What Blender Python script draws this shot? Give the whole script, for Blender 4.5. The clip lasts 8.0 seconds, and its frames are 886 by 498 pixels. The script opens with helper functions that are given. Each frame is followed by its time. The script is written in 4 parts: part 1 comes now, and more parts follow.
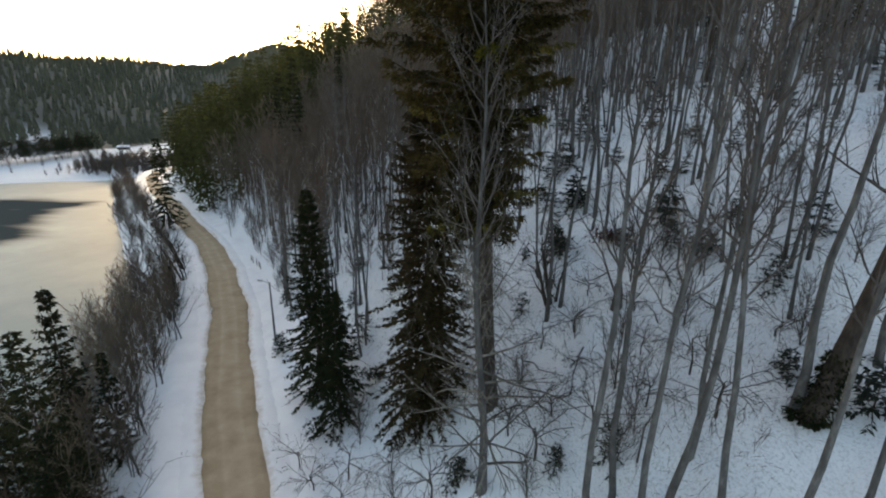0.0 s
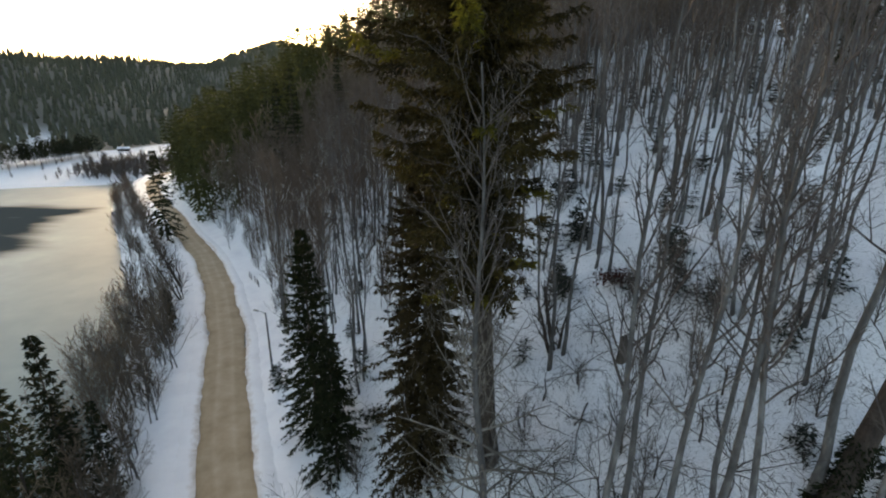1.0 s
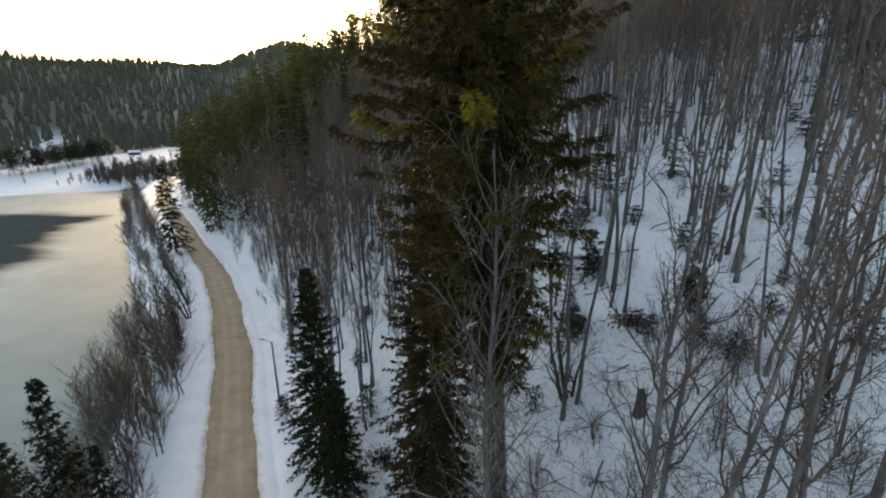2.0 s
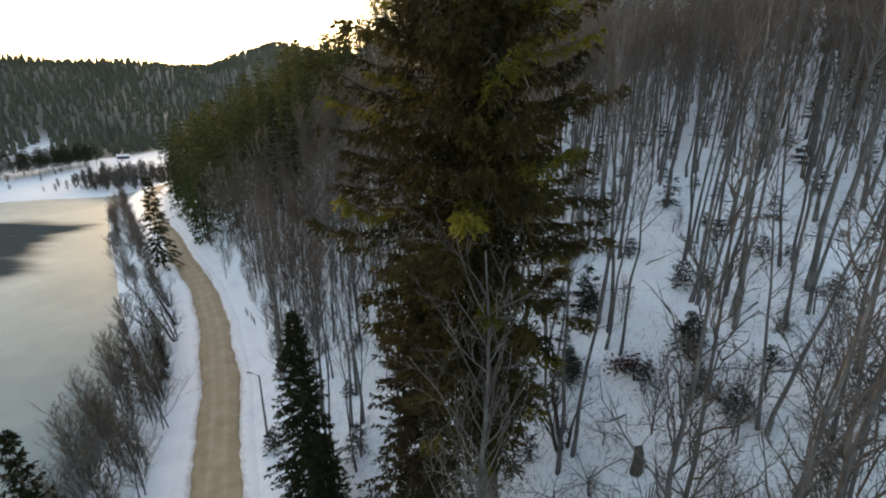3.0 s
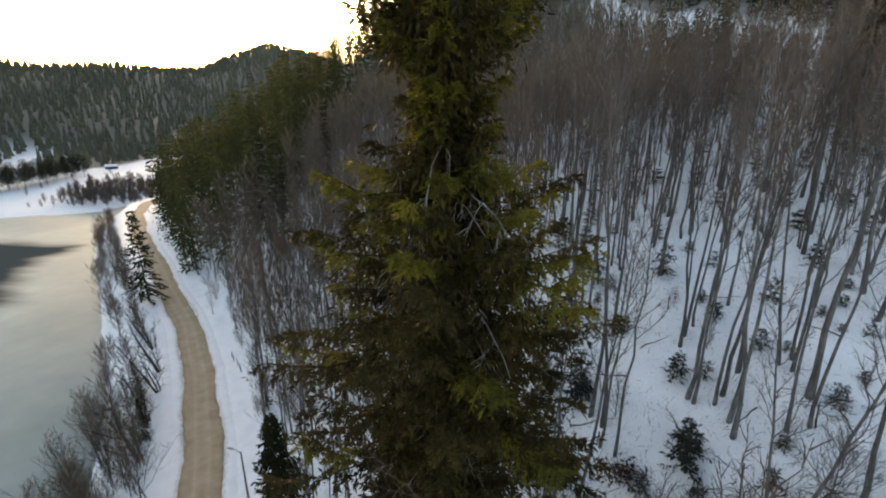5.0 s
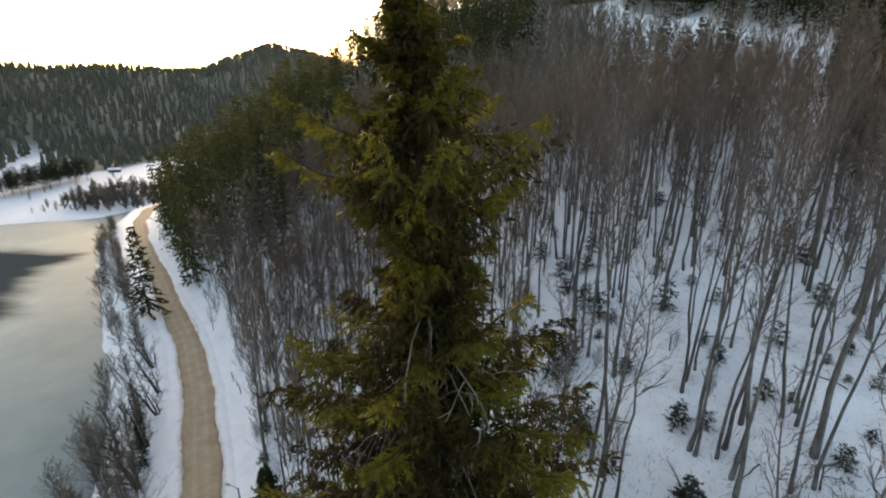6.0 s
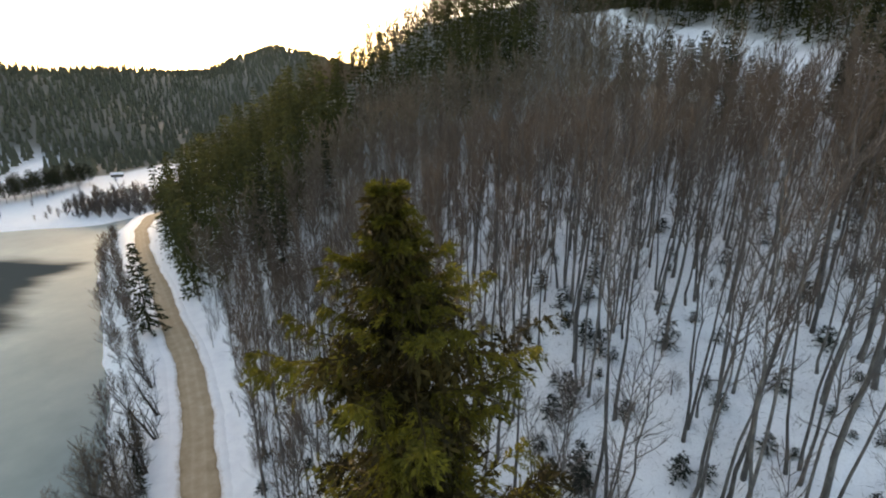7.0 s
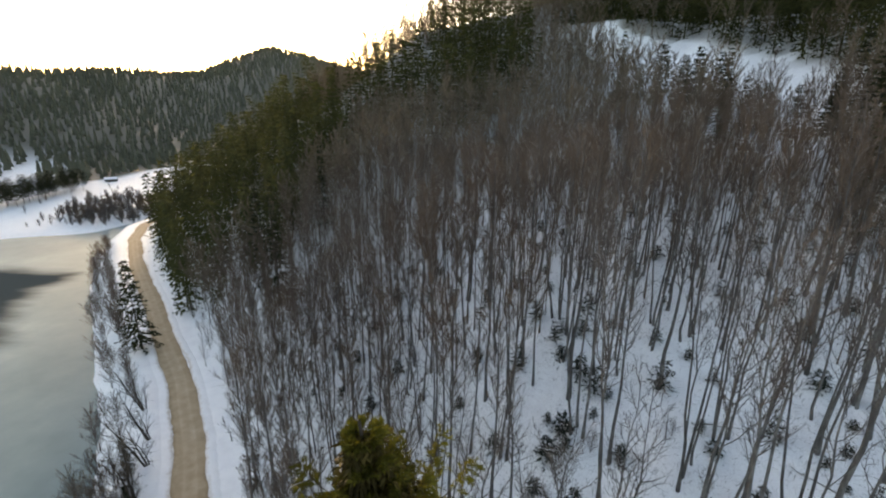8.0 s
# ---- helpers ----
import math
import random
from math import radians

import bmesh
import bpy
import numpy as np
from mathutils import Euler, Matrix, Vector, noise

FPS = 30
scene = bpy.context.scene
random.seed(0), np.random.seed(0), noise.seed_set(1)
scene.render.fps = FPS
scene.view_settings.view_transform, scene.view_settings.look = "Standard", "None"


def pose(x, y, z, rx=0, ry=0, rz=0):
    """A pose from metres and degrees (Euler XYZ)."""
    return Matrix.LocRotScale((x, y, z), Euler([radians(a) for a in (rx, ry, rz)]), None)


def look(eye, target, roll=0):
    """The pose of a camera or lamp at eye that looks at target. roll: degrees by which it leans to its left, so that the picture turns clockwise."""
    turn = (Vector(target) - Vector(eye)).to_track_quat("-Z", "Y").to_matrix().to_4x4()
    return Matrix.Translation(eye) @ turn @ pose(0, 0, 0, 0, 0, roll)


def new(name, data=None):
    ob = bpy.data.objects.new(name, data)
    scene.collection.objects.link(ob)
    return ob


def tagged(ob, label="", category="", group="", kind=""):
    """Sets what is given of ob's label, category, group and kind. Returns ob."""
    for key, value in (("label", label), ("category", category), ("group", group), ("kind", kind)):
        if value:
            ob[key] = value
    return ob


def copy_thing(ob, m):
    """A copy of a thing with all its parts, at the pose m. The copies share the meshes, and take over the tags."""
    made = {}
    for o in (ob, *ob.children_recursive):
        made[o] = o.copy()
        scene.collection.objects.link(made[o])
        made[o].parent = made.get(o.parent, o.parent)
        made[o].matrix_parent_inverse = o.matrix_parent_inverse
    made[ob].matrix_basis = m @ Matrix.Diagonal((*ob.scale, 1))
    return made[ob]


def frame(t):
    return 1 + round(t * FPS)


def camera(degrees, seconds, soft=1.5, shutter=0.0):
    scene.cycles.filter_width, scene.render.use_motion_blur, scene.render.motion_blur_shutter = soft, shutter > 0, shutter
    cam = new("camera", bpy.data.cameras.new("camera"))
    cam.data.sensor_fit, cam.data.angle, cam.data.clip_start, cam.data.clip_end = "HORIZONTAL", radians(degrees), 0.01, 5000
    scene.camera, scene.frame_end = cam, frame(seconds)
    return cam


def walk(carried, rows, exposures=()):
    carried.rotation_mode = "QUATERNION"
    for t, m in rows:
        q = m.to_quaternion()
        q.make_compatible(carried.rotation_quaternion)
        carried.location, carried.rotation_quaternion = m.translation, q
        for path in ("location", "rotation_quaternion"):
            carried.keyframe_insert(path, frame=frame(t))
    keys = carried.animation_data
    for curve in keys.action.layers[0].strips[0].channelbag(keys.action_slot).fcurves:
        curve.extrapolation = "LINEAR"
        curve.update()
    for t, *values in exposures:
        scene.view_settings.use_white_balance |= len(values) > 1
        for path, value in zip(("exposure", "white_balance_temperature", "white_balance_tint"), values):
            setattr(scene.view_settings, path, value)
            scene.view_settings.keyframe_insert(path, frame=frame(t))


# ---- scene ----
cam = camera(88.84, 8.0, soft=2.0)
# seconds, place in metres, then yaw, pitch and roll in degrees
ROWS = [
    (0.0, 0.000, 0.000, 25.200, 0.012, -16.484, -0.498),
    (0.5, 0.195, 1.018, 26.739, -0.053, -16.732, -0.393),
    (1.0, 0.221, 2.105, 28.211, 0.270, -17.070, -0.157),
    (1.5, 0.153, 3.108, 29.579, 1.443, -17.359, 0.297),
    (3.0, 0.305, 5.927, 33.514, 0.493, -17.371, 0.175),
    (3.5, 0.357, 6.947, 34.849, -0.215, -17.311, 0.128),
    (4.0, 0.442, 7.821, 36.335, -0.340, -17.287, 0.177),
    (4.5, 0.632, 8.603, 37.945, -0.370, -17.292, 0.174),
    (6.0, 1.336, 10.976, 42.806, 0.113, -17.666, 0.387),
    (6.5, 1.474, 11.708, 44.390, 0.278, -17.641, 0.289),
    (7.0, 1.612, 12.421, 45.993, 0.378, -17.608, 0.288),
    (7.5, 1.665, 13.123, 47.614, 0.227, -17.587, 0.175),
    (8.0, 1.838, 13.795, 49.200, -0.113, -17.463, -0.036),
]
walk(cam, [(t, pose(x, y, z, 90 + pitch, 0, yaw) @ pose(0, 0, 0, 0, 0, -roll)) for t, x, y, z, yaw, pitch, roll in ROWS],
     exposures=[(0.0, 1.7, 7900, 13), (3.5, 1.95, 8000, 14), (8.0, 2.0, 8350, 16)])

# ---- light: the sun stands just behind the hills ahead, so the valley lies in open shade ----
SUN_AZ, SUN_EL = -23.0, 9.0
world = bpy.data.worlds.new("sky")
scene.world = world
world.use_nodes = True
wn = world.node_tree.nodes
sky = wn.new("ShaderNodeTexSky")
sky.sky_type = "NISHITA"
sky.sun_disc = False
sky.sun_elevation = radians(SUN_EL)
sky.sun_rotation = radians(SUN_AZ)
sky.air_density, sky.dust_density, sky.ozone_density = 1.0, 1.6, 1.5
wn["Background"].inputs["Strength"].default_value = 0.15
world.node_tree.links.new(sky.outputs["Color"], wn["Background"].inputs["Color"])
sun_data = bpy.data.lights.new("sun", "SUN")
sun_data.energy, sun_data.angle, sun_data.color = 1.0, radians(8.0), (1.0, 0.86, 0.66)
sun = new("sun", sun_data)
sun_way = Vector((math.sin(radians(SUN_AZ)) * math.cos(radians(SUN_EL)), math.cos(radians(SUN_AZ)) * math.cos(radians(SUN_EL)), math.sin(radians(SUN_EL))))
sun.matrix_world = look(sun_way * 300, (0, 0, 0))


# ---- materials ----
def material(name, colours, scale=1.0, rough=0.8, bump=0.0, bump_scale=8.0, stretch=(1, 1, 1), random_tint=0.0, metal=0.0, coords="Object", shine=0.5, thin=0.0):
    """colours: the ramp of a two-scale noise, as (place, (r, g, b)) rows. thin: the share of light that passes through leaves and twigs."""
    m = bpy.data.materials.new(name)
    m.use_nodes = True
    n, l = m.node_tree.nodes, m.node_tree.links
    p = n["Principled BSDF"]
    p.inputs["Roughness"].default_value = rough
    p.inputs["Metallic"].default_value = metal
    p.inputs["Specular IOR Level"].default_value = shine
    tc = n.new("ShaderNodeTexCoord")
    mp = n.new("ShaderNodeMapping")
    mp.inputs["Scale"].default_value = stretch
    l.new(tc.outputs[coords], mp.inputs["Vector"])
    big = n.new("ShaderNodeTexNoise")
    big.inputs["Scale"].default_value = scale
    big.inputs["Detail"].default_value = 8
    big.inputs["Roughness"].default_value = 0.65
    l.new(mp.outputs["Vector"], big.inputs["Vector"])
    ramp = n.new("ShaderNodeValToRGB")
    while len(ramp.color_ramp.elements) < len(colours):
        ramp.color_ramp.elements.new(0.5)
    for e, (at, c) in zip(ramp.color_ramp.elements, colours):
        e.position, e.color = at, (*c, 1)
    value = big.outputs["Fac"]
    if random_tint:
        info = n.new("ShaderNodeObjectInfo")
        geo = n.new("ShaderNodeNewGeometry")
        both = n.new("ShaderNodeMath")
        both.operation = "ADD"
        l.new(info.outputs["Random"], both.inputs[0])
        l.new(geo.outputs["Random Per Island"], both.inputs[1])
        off = n.new("ShaderNodeMath")
        off.operation = "MULTIPLY_ADD"
        off.inputs[1].default_value = random_tint
        l.new(both.outputs[0], off.inputs[0])
        l.new(value, off.inputs[2])
        sub = n.new("ShaderNodeMath")
        sub.operation = "SUBTRACT"
        sub.inputs[1].default_value = random_tint
        l.new(off.outputs[0], sub.inputs[0])
        value = sub.outputs[0]
    l.new(value, ramp.inputs["Fac"])
    l.new(ramp.outputs["Color"], p.inputs["Base Color"])
    if bump:
        fine = n.new("ShaderNodeTexNoise")
        fine.inputs["Scale"].default_value = bump_scale
        fine.inputs["Detail"].default_value = 6
        l.new(mp.outputs["Vector"], fine.inputs["Vector"])
        b = n.new("ShaderNodeBump")
        b.inputs["Strength"].default_value = bump
        b.inputs["Distance"].default_value = 0.1
        l.new(fine.outputs["Fac"], b.inputs["Height"])
        l.new(b.outputs["Normal"], p.inputs["Normal"])
    if thin:
        leaf = n.new("ShaderNodeBsdfTranslucent")
        l.new(ramp.outputs["Color"], leaf.inputs["Color"])
        mix = n.new("ShaderNodeMixShader")
        mix.inputs["Fac"].default_value = thin
        l.new(p.outputs["BSDF"], mix.inputs[1])
        l.new(leaf.outputs["BSDF"], mix.inputs[2])
        l.new(mix.outputs["Shader"], n["Material Output"].inputs["Surface"])
    return m


def snow_material():
    m = material("snow", [(0.3, (0.80, 0.79, 0.81)), (0.55, (0.88, 0.87, 0.88)), (0.8, (0.91, 0.90, 0.90))], 0.35, 0.65, 0.5, 1.6)
    n, l = m.node_tree.nodes, m.node_tree.links
    p = n["Principled BSDF"]
    ramp = next(x for x in n if x.type == "VALTORGB")
    tc = next(x for x in n if x.type == "TEX_COORD")
    # bark, needles and twigs fallen on the snow
    litter = n.new("ShaderNodeTexNoise")
    litter.inputs["Scale"].default_value = 8.5
    litter.inputs["Detail"].default_value = 9
    litter.inputs["Roughness"].default_value = 0.75
    l.new(tc.outputs["Object"], litter.inputs["Vector"])
    lr = n.new("ShaderNodeValToRGB")
    lr.color_ramp.elements[0].position, lr.color_ramp.elements[1].position = 0.49, 0.78
    l.new(litter.outputs["Fac"], lr.inputs["Fac"])
    amount = n.new("ShaderNodeAttribute")
    amount.attribute_name = "litter"
    mul = n.new("ShaderNodeMath")
    mul.operation = "MULTIPLY"
    l.new(lr.outputs["Color"], mul.inputs[0])
    l.new(amount.outputs["Fac"], mul.inputs[1])
    mix = n.new("ShaderNodeMix")
    mix.data_type = "RGBA"
    l.new(mul.outputs[0], mix.inputs["Factor"])
    l.new(ramp.outputs["Color"], mix.inputs["A"])
    mix.inputs["B"].default_value = (0.16, 0.125, 0.10, 1)
    # darker brown ground colour where the woods stand dense
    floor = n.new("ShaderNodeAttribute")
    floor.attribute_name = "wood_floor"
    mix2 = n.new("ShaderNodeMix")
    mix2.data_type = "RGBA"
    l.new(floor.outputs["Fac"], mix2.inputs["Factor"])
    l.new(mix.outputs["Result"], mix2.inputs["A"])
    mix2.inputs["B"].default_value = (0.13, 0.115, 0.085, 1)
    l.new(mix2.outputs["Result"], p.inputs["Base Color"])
    return m


SNOW = snow_material()


def ploughed_snow():
    """Banked snow, stained by road sand on the side towards the road."""
    m = material("ploughed_snow", [(0.3, (0.80, 0.79, 0.80)), (0.55, (0.87, 0.86, 0.87)), (0.8, (0.90, 0.89, 0.89))], 0.35, 0.65, 0.4, 2.2)
    n, l = m.node_tree.nodes, m.node_tree.links
    ramp = next(x for x in n if x.type == "VALTORGB")
    uv = n.new("ShaderNodeUVMap")
    uv.uv_map = "across"
    sep = n.new("ShaderNodeSeparateXYZ")
    l.new(uv.outputs["UV"], sep.inputs[0])
    far = n.new("ShaderNodeMath")
    far.operation = "ABSOLUTE"
    l.new(sep.outputs["X"], far.inputs[0])
    spots = n.new("ShaderNodeTexNoise")
    spots.inputs["Scale"].default_value = 1.6
    spots.inputs["Detail"].default_value = 8
    spots.inputs["Roughness"].default_value = 0.7
    l.new(next(x for x in n if x.type == "TEX_COORD").outputs["Object"], spots.inputs["Vector"])
    reach = n.new("ShaderNodeMath")
    reach.operation = "MULTIPLY_ADD"
    reach.inputs[1].default_value = -1.7
    l.new(spots.outputs["Fac"], reach.inputs[0])
    l.new(far.outputs[0], reach.inputs[2])
    stain = n.new("ShaderNodeMapRange")
    stain.inputs["From Min"].default_value, stain.inputs["From Max"].default_value = 1.15, 1.85
    stain.inputs["To Min"].default_value, stain.inputs["To Max"].default_value = 0.75, 0.0
    l.new(reach.outputs[0], stain.inputs["Value"])
    mix = n.new("ShaderNodeMix")
    mix.data_type = "RGBA"
    l.new(stain.outputs["Result"], mix.inputs["Factor"])
    l.new(ramp.outputs["Color"], mix.inputs["A"])
    mix.inputs["B"].default_value = (0.46, 0.37, 0.29, 1)
    l.new(mix.outputs["Result"], n["Principled BSDF"].inputs["Base Color"])
    return m


BANKED = ploughed_snow()
BARK = material("grey_bark", [(0.3, (0.054, 0.049, 0.047)), (0.55, (0.12, 0.111, 0.106)), (0.75, (0.24, 0.225, 0.212))], 3.0, 0.9, 0.6, 14, (1, 1, 0.35), 0.14, shine=0.15)
DARK_BARK = material("dark_bark", [(0.3, (0.0350, 0.0280, 0.0238)), (0.55, (0.0770, 0.0595, 0.0490)), (0.8, (0.1190, 0.0980, 0.0840))], 4.0, 0.92, 0.8, 16, (1, 1, 0.3), 0.1, shine=0.15)
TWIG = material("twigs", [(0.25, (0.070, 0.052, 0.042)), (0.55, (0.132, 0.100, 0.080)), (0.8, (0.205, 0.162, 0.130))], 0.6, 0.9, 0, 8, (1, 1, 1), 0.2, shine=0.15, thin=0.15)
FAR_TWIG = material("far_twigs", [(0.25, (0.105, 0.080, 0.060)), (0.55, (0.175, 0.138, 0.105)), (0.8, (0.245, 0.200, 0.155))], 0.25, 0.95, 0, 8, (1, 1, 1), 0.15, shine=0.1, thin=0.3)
GREY_TWIG = material("grey_twigs", [(0.25, (0.060, 0.048, 0.043)), (0.55, (0.125, 0.104, 0.094)), (0.8, (0.23, 0.20, 0.182))], 0.6, 0.9, 0, 8, (1, 1, 1), 0.2, shine=0.15)
DEAD_TWIG = material("dead_twigs", [(0.3, (0.075, 0.062, 0.052)), (0.52, (0.165, 0.142, 0.12)), (0.75, (0.32, 0.285, 0.245))], 2.0, 0.95, 0, 8, (1, 1, 1), 0.25, shine=0.1)
NEEDLE = material("spruce_needles", [(0.2, (0.0100, 0.0125, 0.0045)), (0.5, (0.0230, 0.0270, 0.0085)), (0.8, (0.0560, 0.0550, 0.0150))], 0.9, 0.7, 0, 8, (1, 1, 1), 0.3, shine=0.15, thin=0.25)
OLIVE = material("olive_needles", [(0.2, (0.018, 0.017, 0.005)), (0.38, (0.050, 0.046, 0.009)), (0.53, (0.11, 0.096, 0.013)), (0.68, (0.20, 0.165, 0.020)), (0.9, (0.32, 0.25, 0.032))], 0.5, 0.65, 0, 8, (1, 1, 1), 0.16, shine=0.12, thin=0.22)
# partly brown old needles, partly shade of the lower, inner crown as dark colour
SHADED_OLD_NEEDLE = material("shaded_old_needles", [(0.2, (0.009, 0.007, 0.004)), (0.42, (0.025, 0.019, 0.007)), (0.58, (0.058, 0.042, 0.012)), (0.8, (0.125, 0.088, 0.024))], 0.6, 0.7, 0, 8, (1, 1, 1), 0.16, shine=0.1, thin=0.12)
BROWN_NEEDLE = material("brown_needles", [(0.2, (0.028, 0.020, 0.009)), (0.5, (0.062, 0.043, 0.017)), (0.8, (0.11, 0.077, 0.030))], 0.5, 0.85, 0, 8, (1, 1, 1), 0.25, shine=0.15, thin=0.25)
DARK_NEEDLE = material("dark_needles", [(0.2, (0.0085, 0.0110, 0.0045)), (0.5, (0.0185, 0.0215, 0.0080)), (0.8, (0.0430, 0.0425, 0.0140))], 0.9, 0.75, 0, 8, (1, 1, 1), 0.25, shine=0.15, thin=0.2)
# needles paled for the farther woods: distance haze mixed into the base colours
FAR_HAZE_NEEDLE = material("far_haze_needles", [(0.2, (0.135, 0.136, 0.100)), (0.5, (0.165, 0.162, 0.115)), (0.8, (0.195, 0.185, 0.125))], 0.03, 0.9, 0, 8, (1, 1, 1), 0.12, shine=0.1, thin=0.45)
MID_HAZE_NEEDLE = material("mid_haze_needles", [(0.2, (0.037, 0.041, 0.016)), (0.5, (0.073, 0.075, 0.026)), (0.8, (0.120, 0.114, 0.040))], 0.12, 0.8, 0, 8, (1, 1, 1), 0.25, shine=0.15, thin=0.45)
RUST_LEAF = material("rust_leaves", [(0.2, (0.030, 0.012, 0.010)), (0.5, (0.085, 0.026, 0.020)), (0.8, (0.15, 0.055, 0.038))], 1.2, 0.7, 0, 8, (1, 1, 1), 0.3, shine=0.15, thin=0.2)
SHRUB = material("shrub_leaves", [(0.2, (0.010, 0.014, 0.010)), (0.5, (0.025, 0.030, 0.022)), (0.8, (0.055, 0.058, 0.042))], 1.2, 0.6, 0, 8, (1, 1, 1), 0.3, shine=0.15)
ROAD_DIRT = material("road_dirt", [(0.25, (0.23, 0.155, 0.09)), (0.45, (0.40, 0.29, 0.18)), (0.6, (0.50, 0.38, 0.26)), (0.8, (0.66, 0.58, 0.48))], 0.55, 0.9, 0.2, 9, (1, 1, 1))
def wheel_tracks(m):
    """Packed pale wheel tracks, and dark slush at the road's edges, across the strip's own width."""
    n, l = m.node_tree.nodes, m.node_tree.links
    ramp = next(x for x in n if x.type == "VALTORGB")
    uv = n.new("ShaderNodeUVMap")
    uv.uv_map = "across"
    sep = n.new("ShaderNodeSeparateXYZ")
    l.new(uv.outputs["UV"], sep.inputs[0])
    wob = n.new("ShaderNodeTexNoise")
    wob.inputs["Scale"].default_value = 0.7
    wob.inputs["Detail"].default_value = 5
    along = n.new("ShaderNodeMapping")
    along.inputs["Scale"].default_value = (1.2, 0.1, 1)
    l.new(uv.outputs["UV"], along.inputs["Vector"])
    l.new(along.outputs["Vector"], wob.inputs["Vector"])
    far = n.new("ShaderNodeMath")
    far.operation = "ABSOLUTE"
    l.new(sep.outputs["X"], far.inputs[0])
    add = n.new("ShaderNodeMath")
    add.operation = "MULTIPLY_ADD"
    add.inputs[1].default_value = 0.5
    l.new(wob.outputs["Fac"], add.inputs[0])
    l.new(far.outputs[0], add.inputs[2])
    band = n.new("ShaderNodeValToRGB")
    rows = [(0.0, 0.42), (0.17, 0.46), (0.37, 0.56), (0.48, 0.42), (0.72, 0.40), (0.86, 0.22)]
    while len(band.color_ramp.elements) < len(rows):
        band.color_ramp.elements.new(0.5)
    for e, (at, v) in zip(band.color_ramp.elements, rows):
        e.position, e.color = at, (v, v, v, 1)
    scale = n.new("ShaderNodeMath")
    scale.operation = "MULTIPLY"
    scale.inputs[1].default_value = 0.36
    l.new(add.outputs[0], scale.inputs[0])
    l.new(scale.outputs[0], band.inputs["Fac"])
    mix = n.new("ShaderNodeMath")
    mix.operation = "MULTIPLY_ADD"
    mix.inputs[1].default_value = 0.55
    l.new(band.outputs["Color"], mix.inputs[0])
    old = next(k for k in l if k.to_node == ramp)
    half = n.new("ShaderNodeMath")
    half.operation = "MULTIPLY"
    half.inputs[1].default_value = 0.5
    l.new(old.from_socket, half.inputs[0])
    l.new(half.outputs[0], mix.inputs[2])
    l.new(mix.outputs[0], ramp.inputs["Fac"])


wheel_tracks(ROAD_DIRT)
CONCRETE = material("concrete", [(0.3, (0.0910, 0.0875, 0.0840)), (0.7, (0.1820, 0.1750, 0.1680))], 3.0, 0.85, 0.2, 20)
METAL = material("grey_metal", [(0.3, (0.20, 0.21, 0.22)), (0.7, (0.36, 0.37, 0.38))], 5.0, 0.5, 0, 8, (1, 1, 1), 0, 0.7)
LENS = material("lamp_lens", [(0.3, (0.55, 0.56, 0.55)), (0.7, (0.7, 0.7, 0.68))], 4.0, 0.15)
WOOD = material("weathered_wood", [(0.3, (0.0525, 0.0413, 0.0338)), (0.7, (0.1275, 0.1050, 0.0863))], 3.0, 0.9, 0.5, 12, (1, 1, 0.3))


ROAD = [(8, -24), (-4.8, 6), (-13.8, 24.8), (-19.9, 36.5), (-27.5, 53.5), (-36.8, 71), (-47.6, 88), (-60.6, 104.4),
        (-73.2, 121.7), (-97.2, 152.4), (-117.6, 182.4), (-128.4, 206.4), (-126, 234), (-119, 266), (-120, 320), (-132, 420)]
LAKE_Z = -5.5


def road_side(x, y):
    """Signed distance to the road's line (right of it positive) and the way along it."""
    x, y = np.asarray(x, float), np.asarray(y, float)
    best = np.full(x.shape, 1e9)
    s = np.zeros(x.shape)
    along = np.zeros(x.shape)
    run = 0.0
    pts = np.array(ROAD, float)
    for i, (a, b) in enumerate(zip(pts[:-1], pts[1:])):
        d = b - a
        n = np.hypot(*d)
        u = ((x - a[0]) * d[0] + (y - a[1]) * d[1]) / n ** 2
        lo = -9.0 if i == 0 else 0.0
        hi = 9.0 if i == len(pts) - 2 else 1.0
        u = np.clip(u, lo, hi)
        qx, qy = x - a[0] - u * d[0], y - a[1] - u * d[1]
        r = np.hypot(qx, qy)
        side = np.sign(d[1] * qx - d[0] * qy)
        near = r < best
        best = np.where(near, r, best)
        s = np.where(near, side * r, s)
        along = np.where(near, run + u * n, along)
        run += n
    return s, along


def smooth(v, a, b):
    u = np.clip((v - a) / (b - a), 0, 1)
    return u * u * (3 - 2 * u)


RIGHT_S = [0, 3.0, 4.5, 6.5, 9, 14, 20, 26.5, 32.5, 38.5, 46, 54, 72, 103, 130, 190, 260, 420, 2000]
RIGHT_Z = [0, 0, 0.3, 0.6, 2.0, 5.6, 10.4, 14.2, 18.8, 22.2, 25.6, 28.2, 33.6, 43.5, 54, 82, 112, 150, 170]
LEFT_S = [0, 3.0, 4.5, 5.5, 7, 13, 17, 60, 3000]
LEFT_Z = [0, 0, 0.3, 0.15, -0.5, -5.4, -7, -8, -8]


def waves(x, y, size, k):
    return (np.sin(x / size + 1.7 * k + 1.3 * np.sin(y / size * 0.7 + k)) * np.cos(y / size * 1.13 + 2.1 * k + 1.1 * np.sin(x / size * 0.6 - k)))


def far_shore(x, y):
    """How far a place lies behind the lake's far shore."""
    return (y - 198) * 0.88 - (x + 180) * 0.20 + 6 * np.sin(x / 23.0)


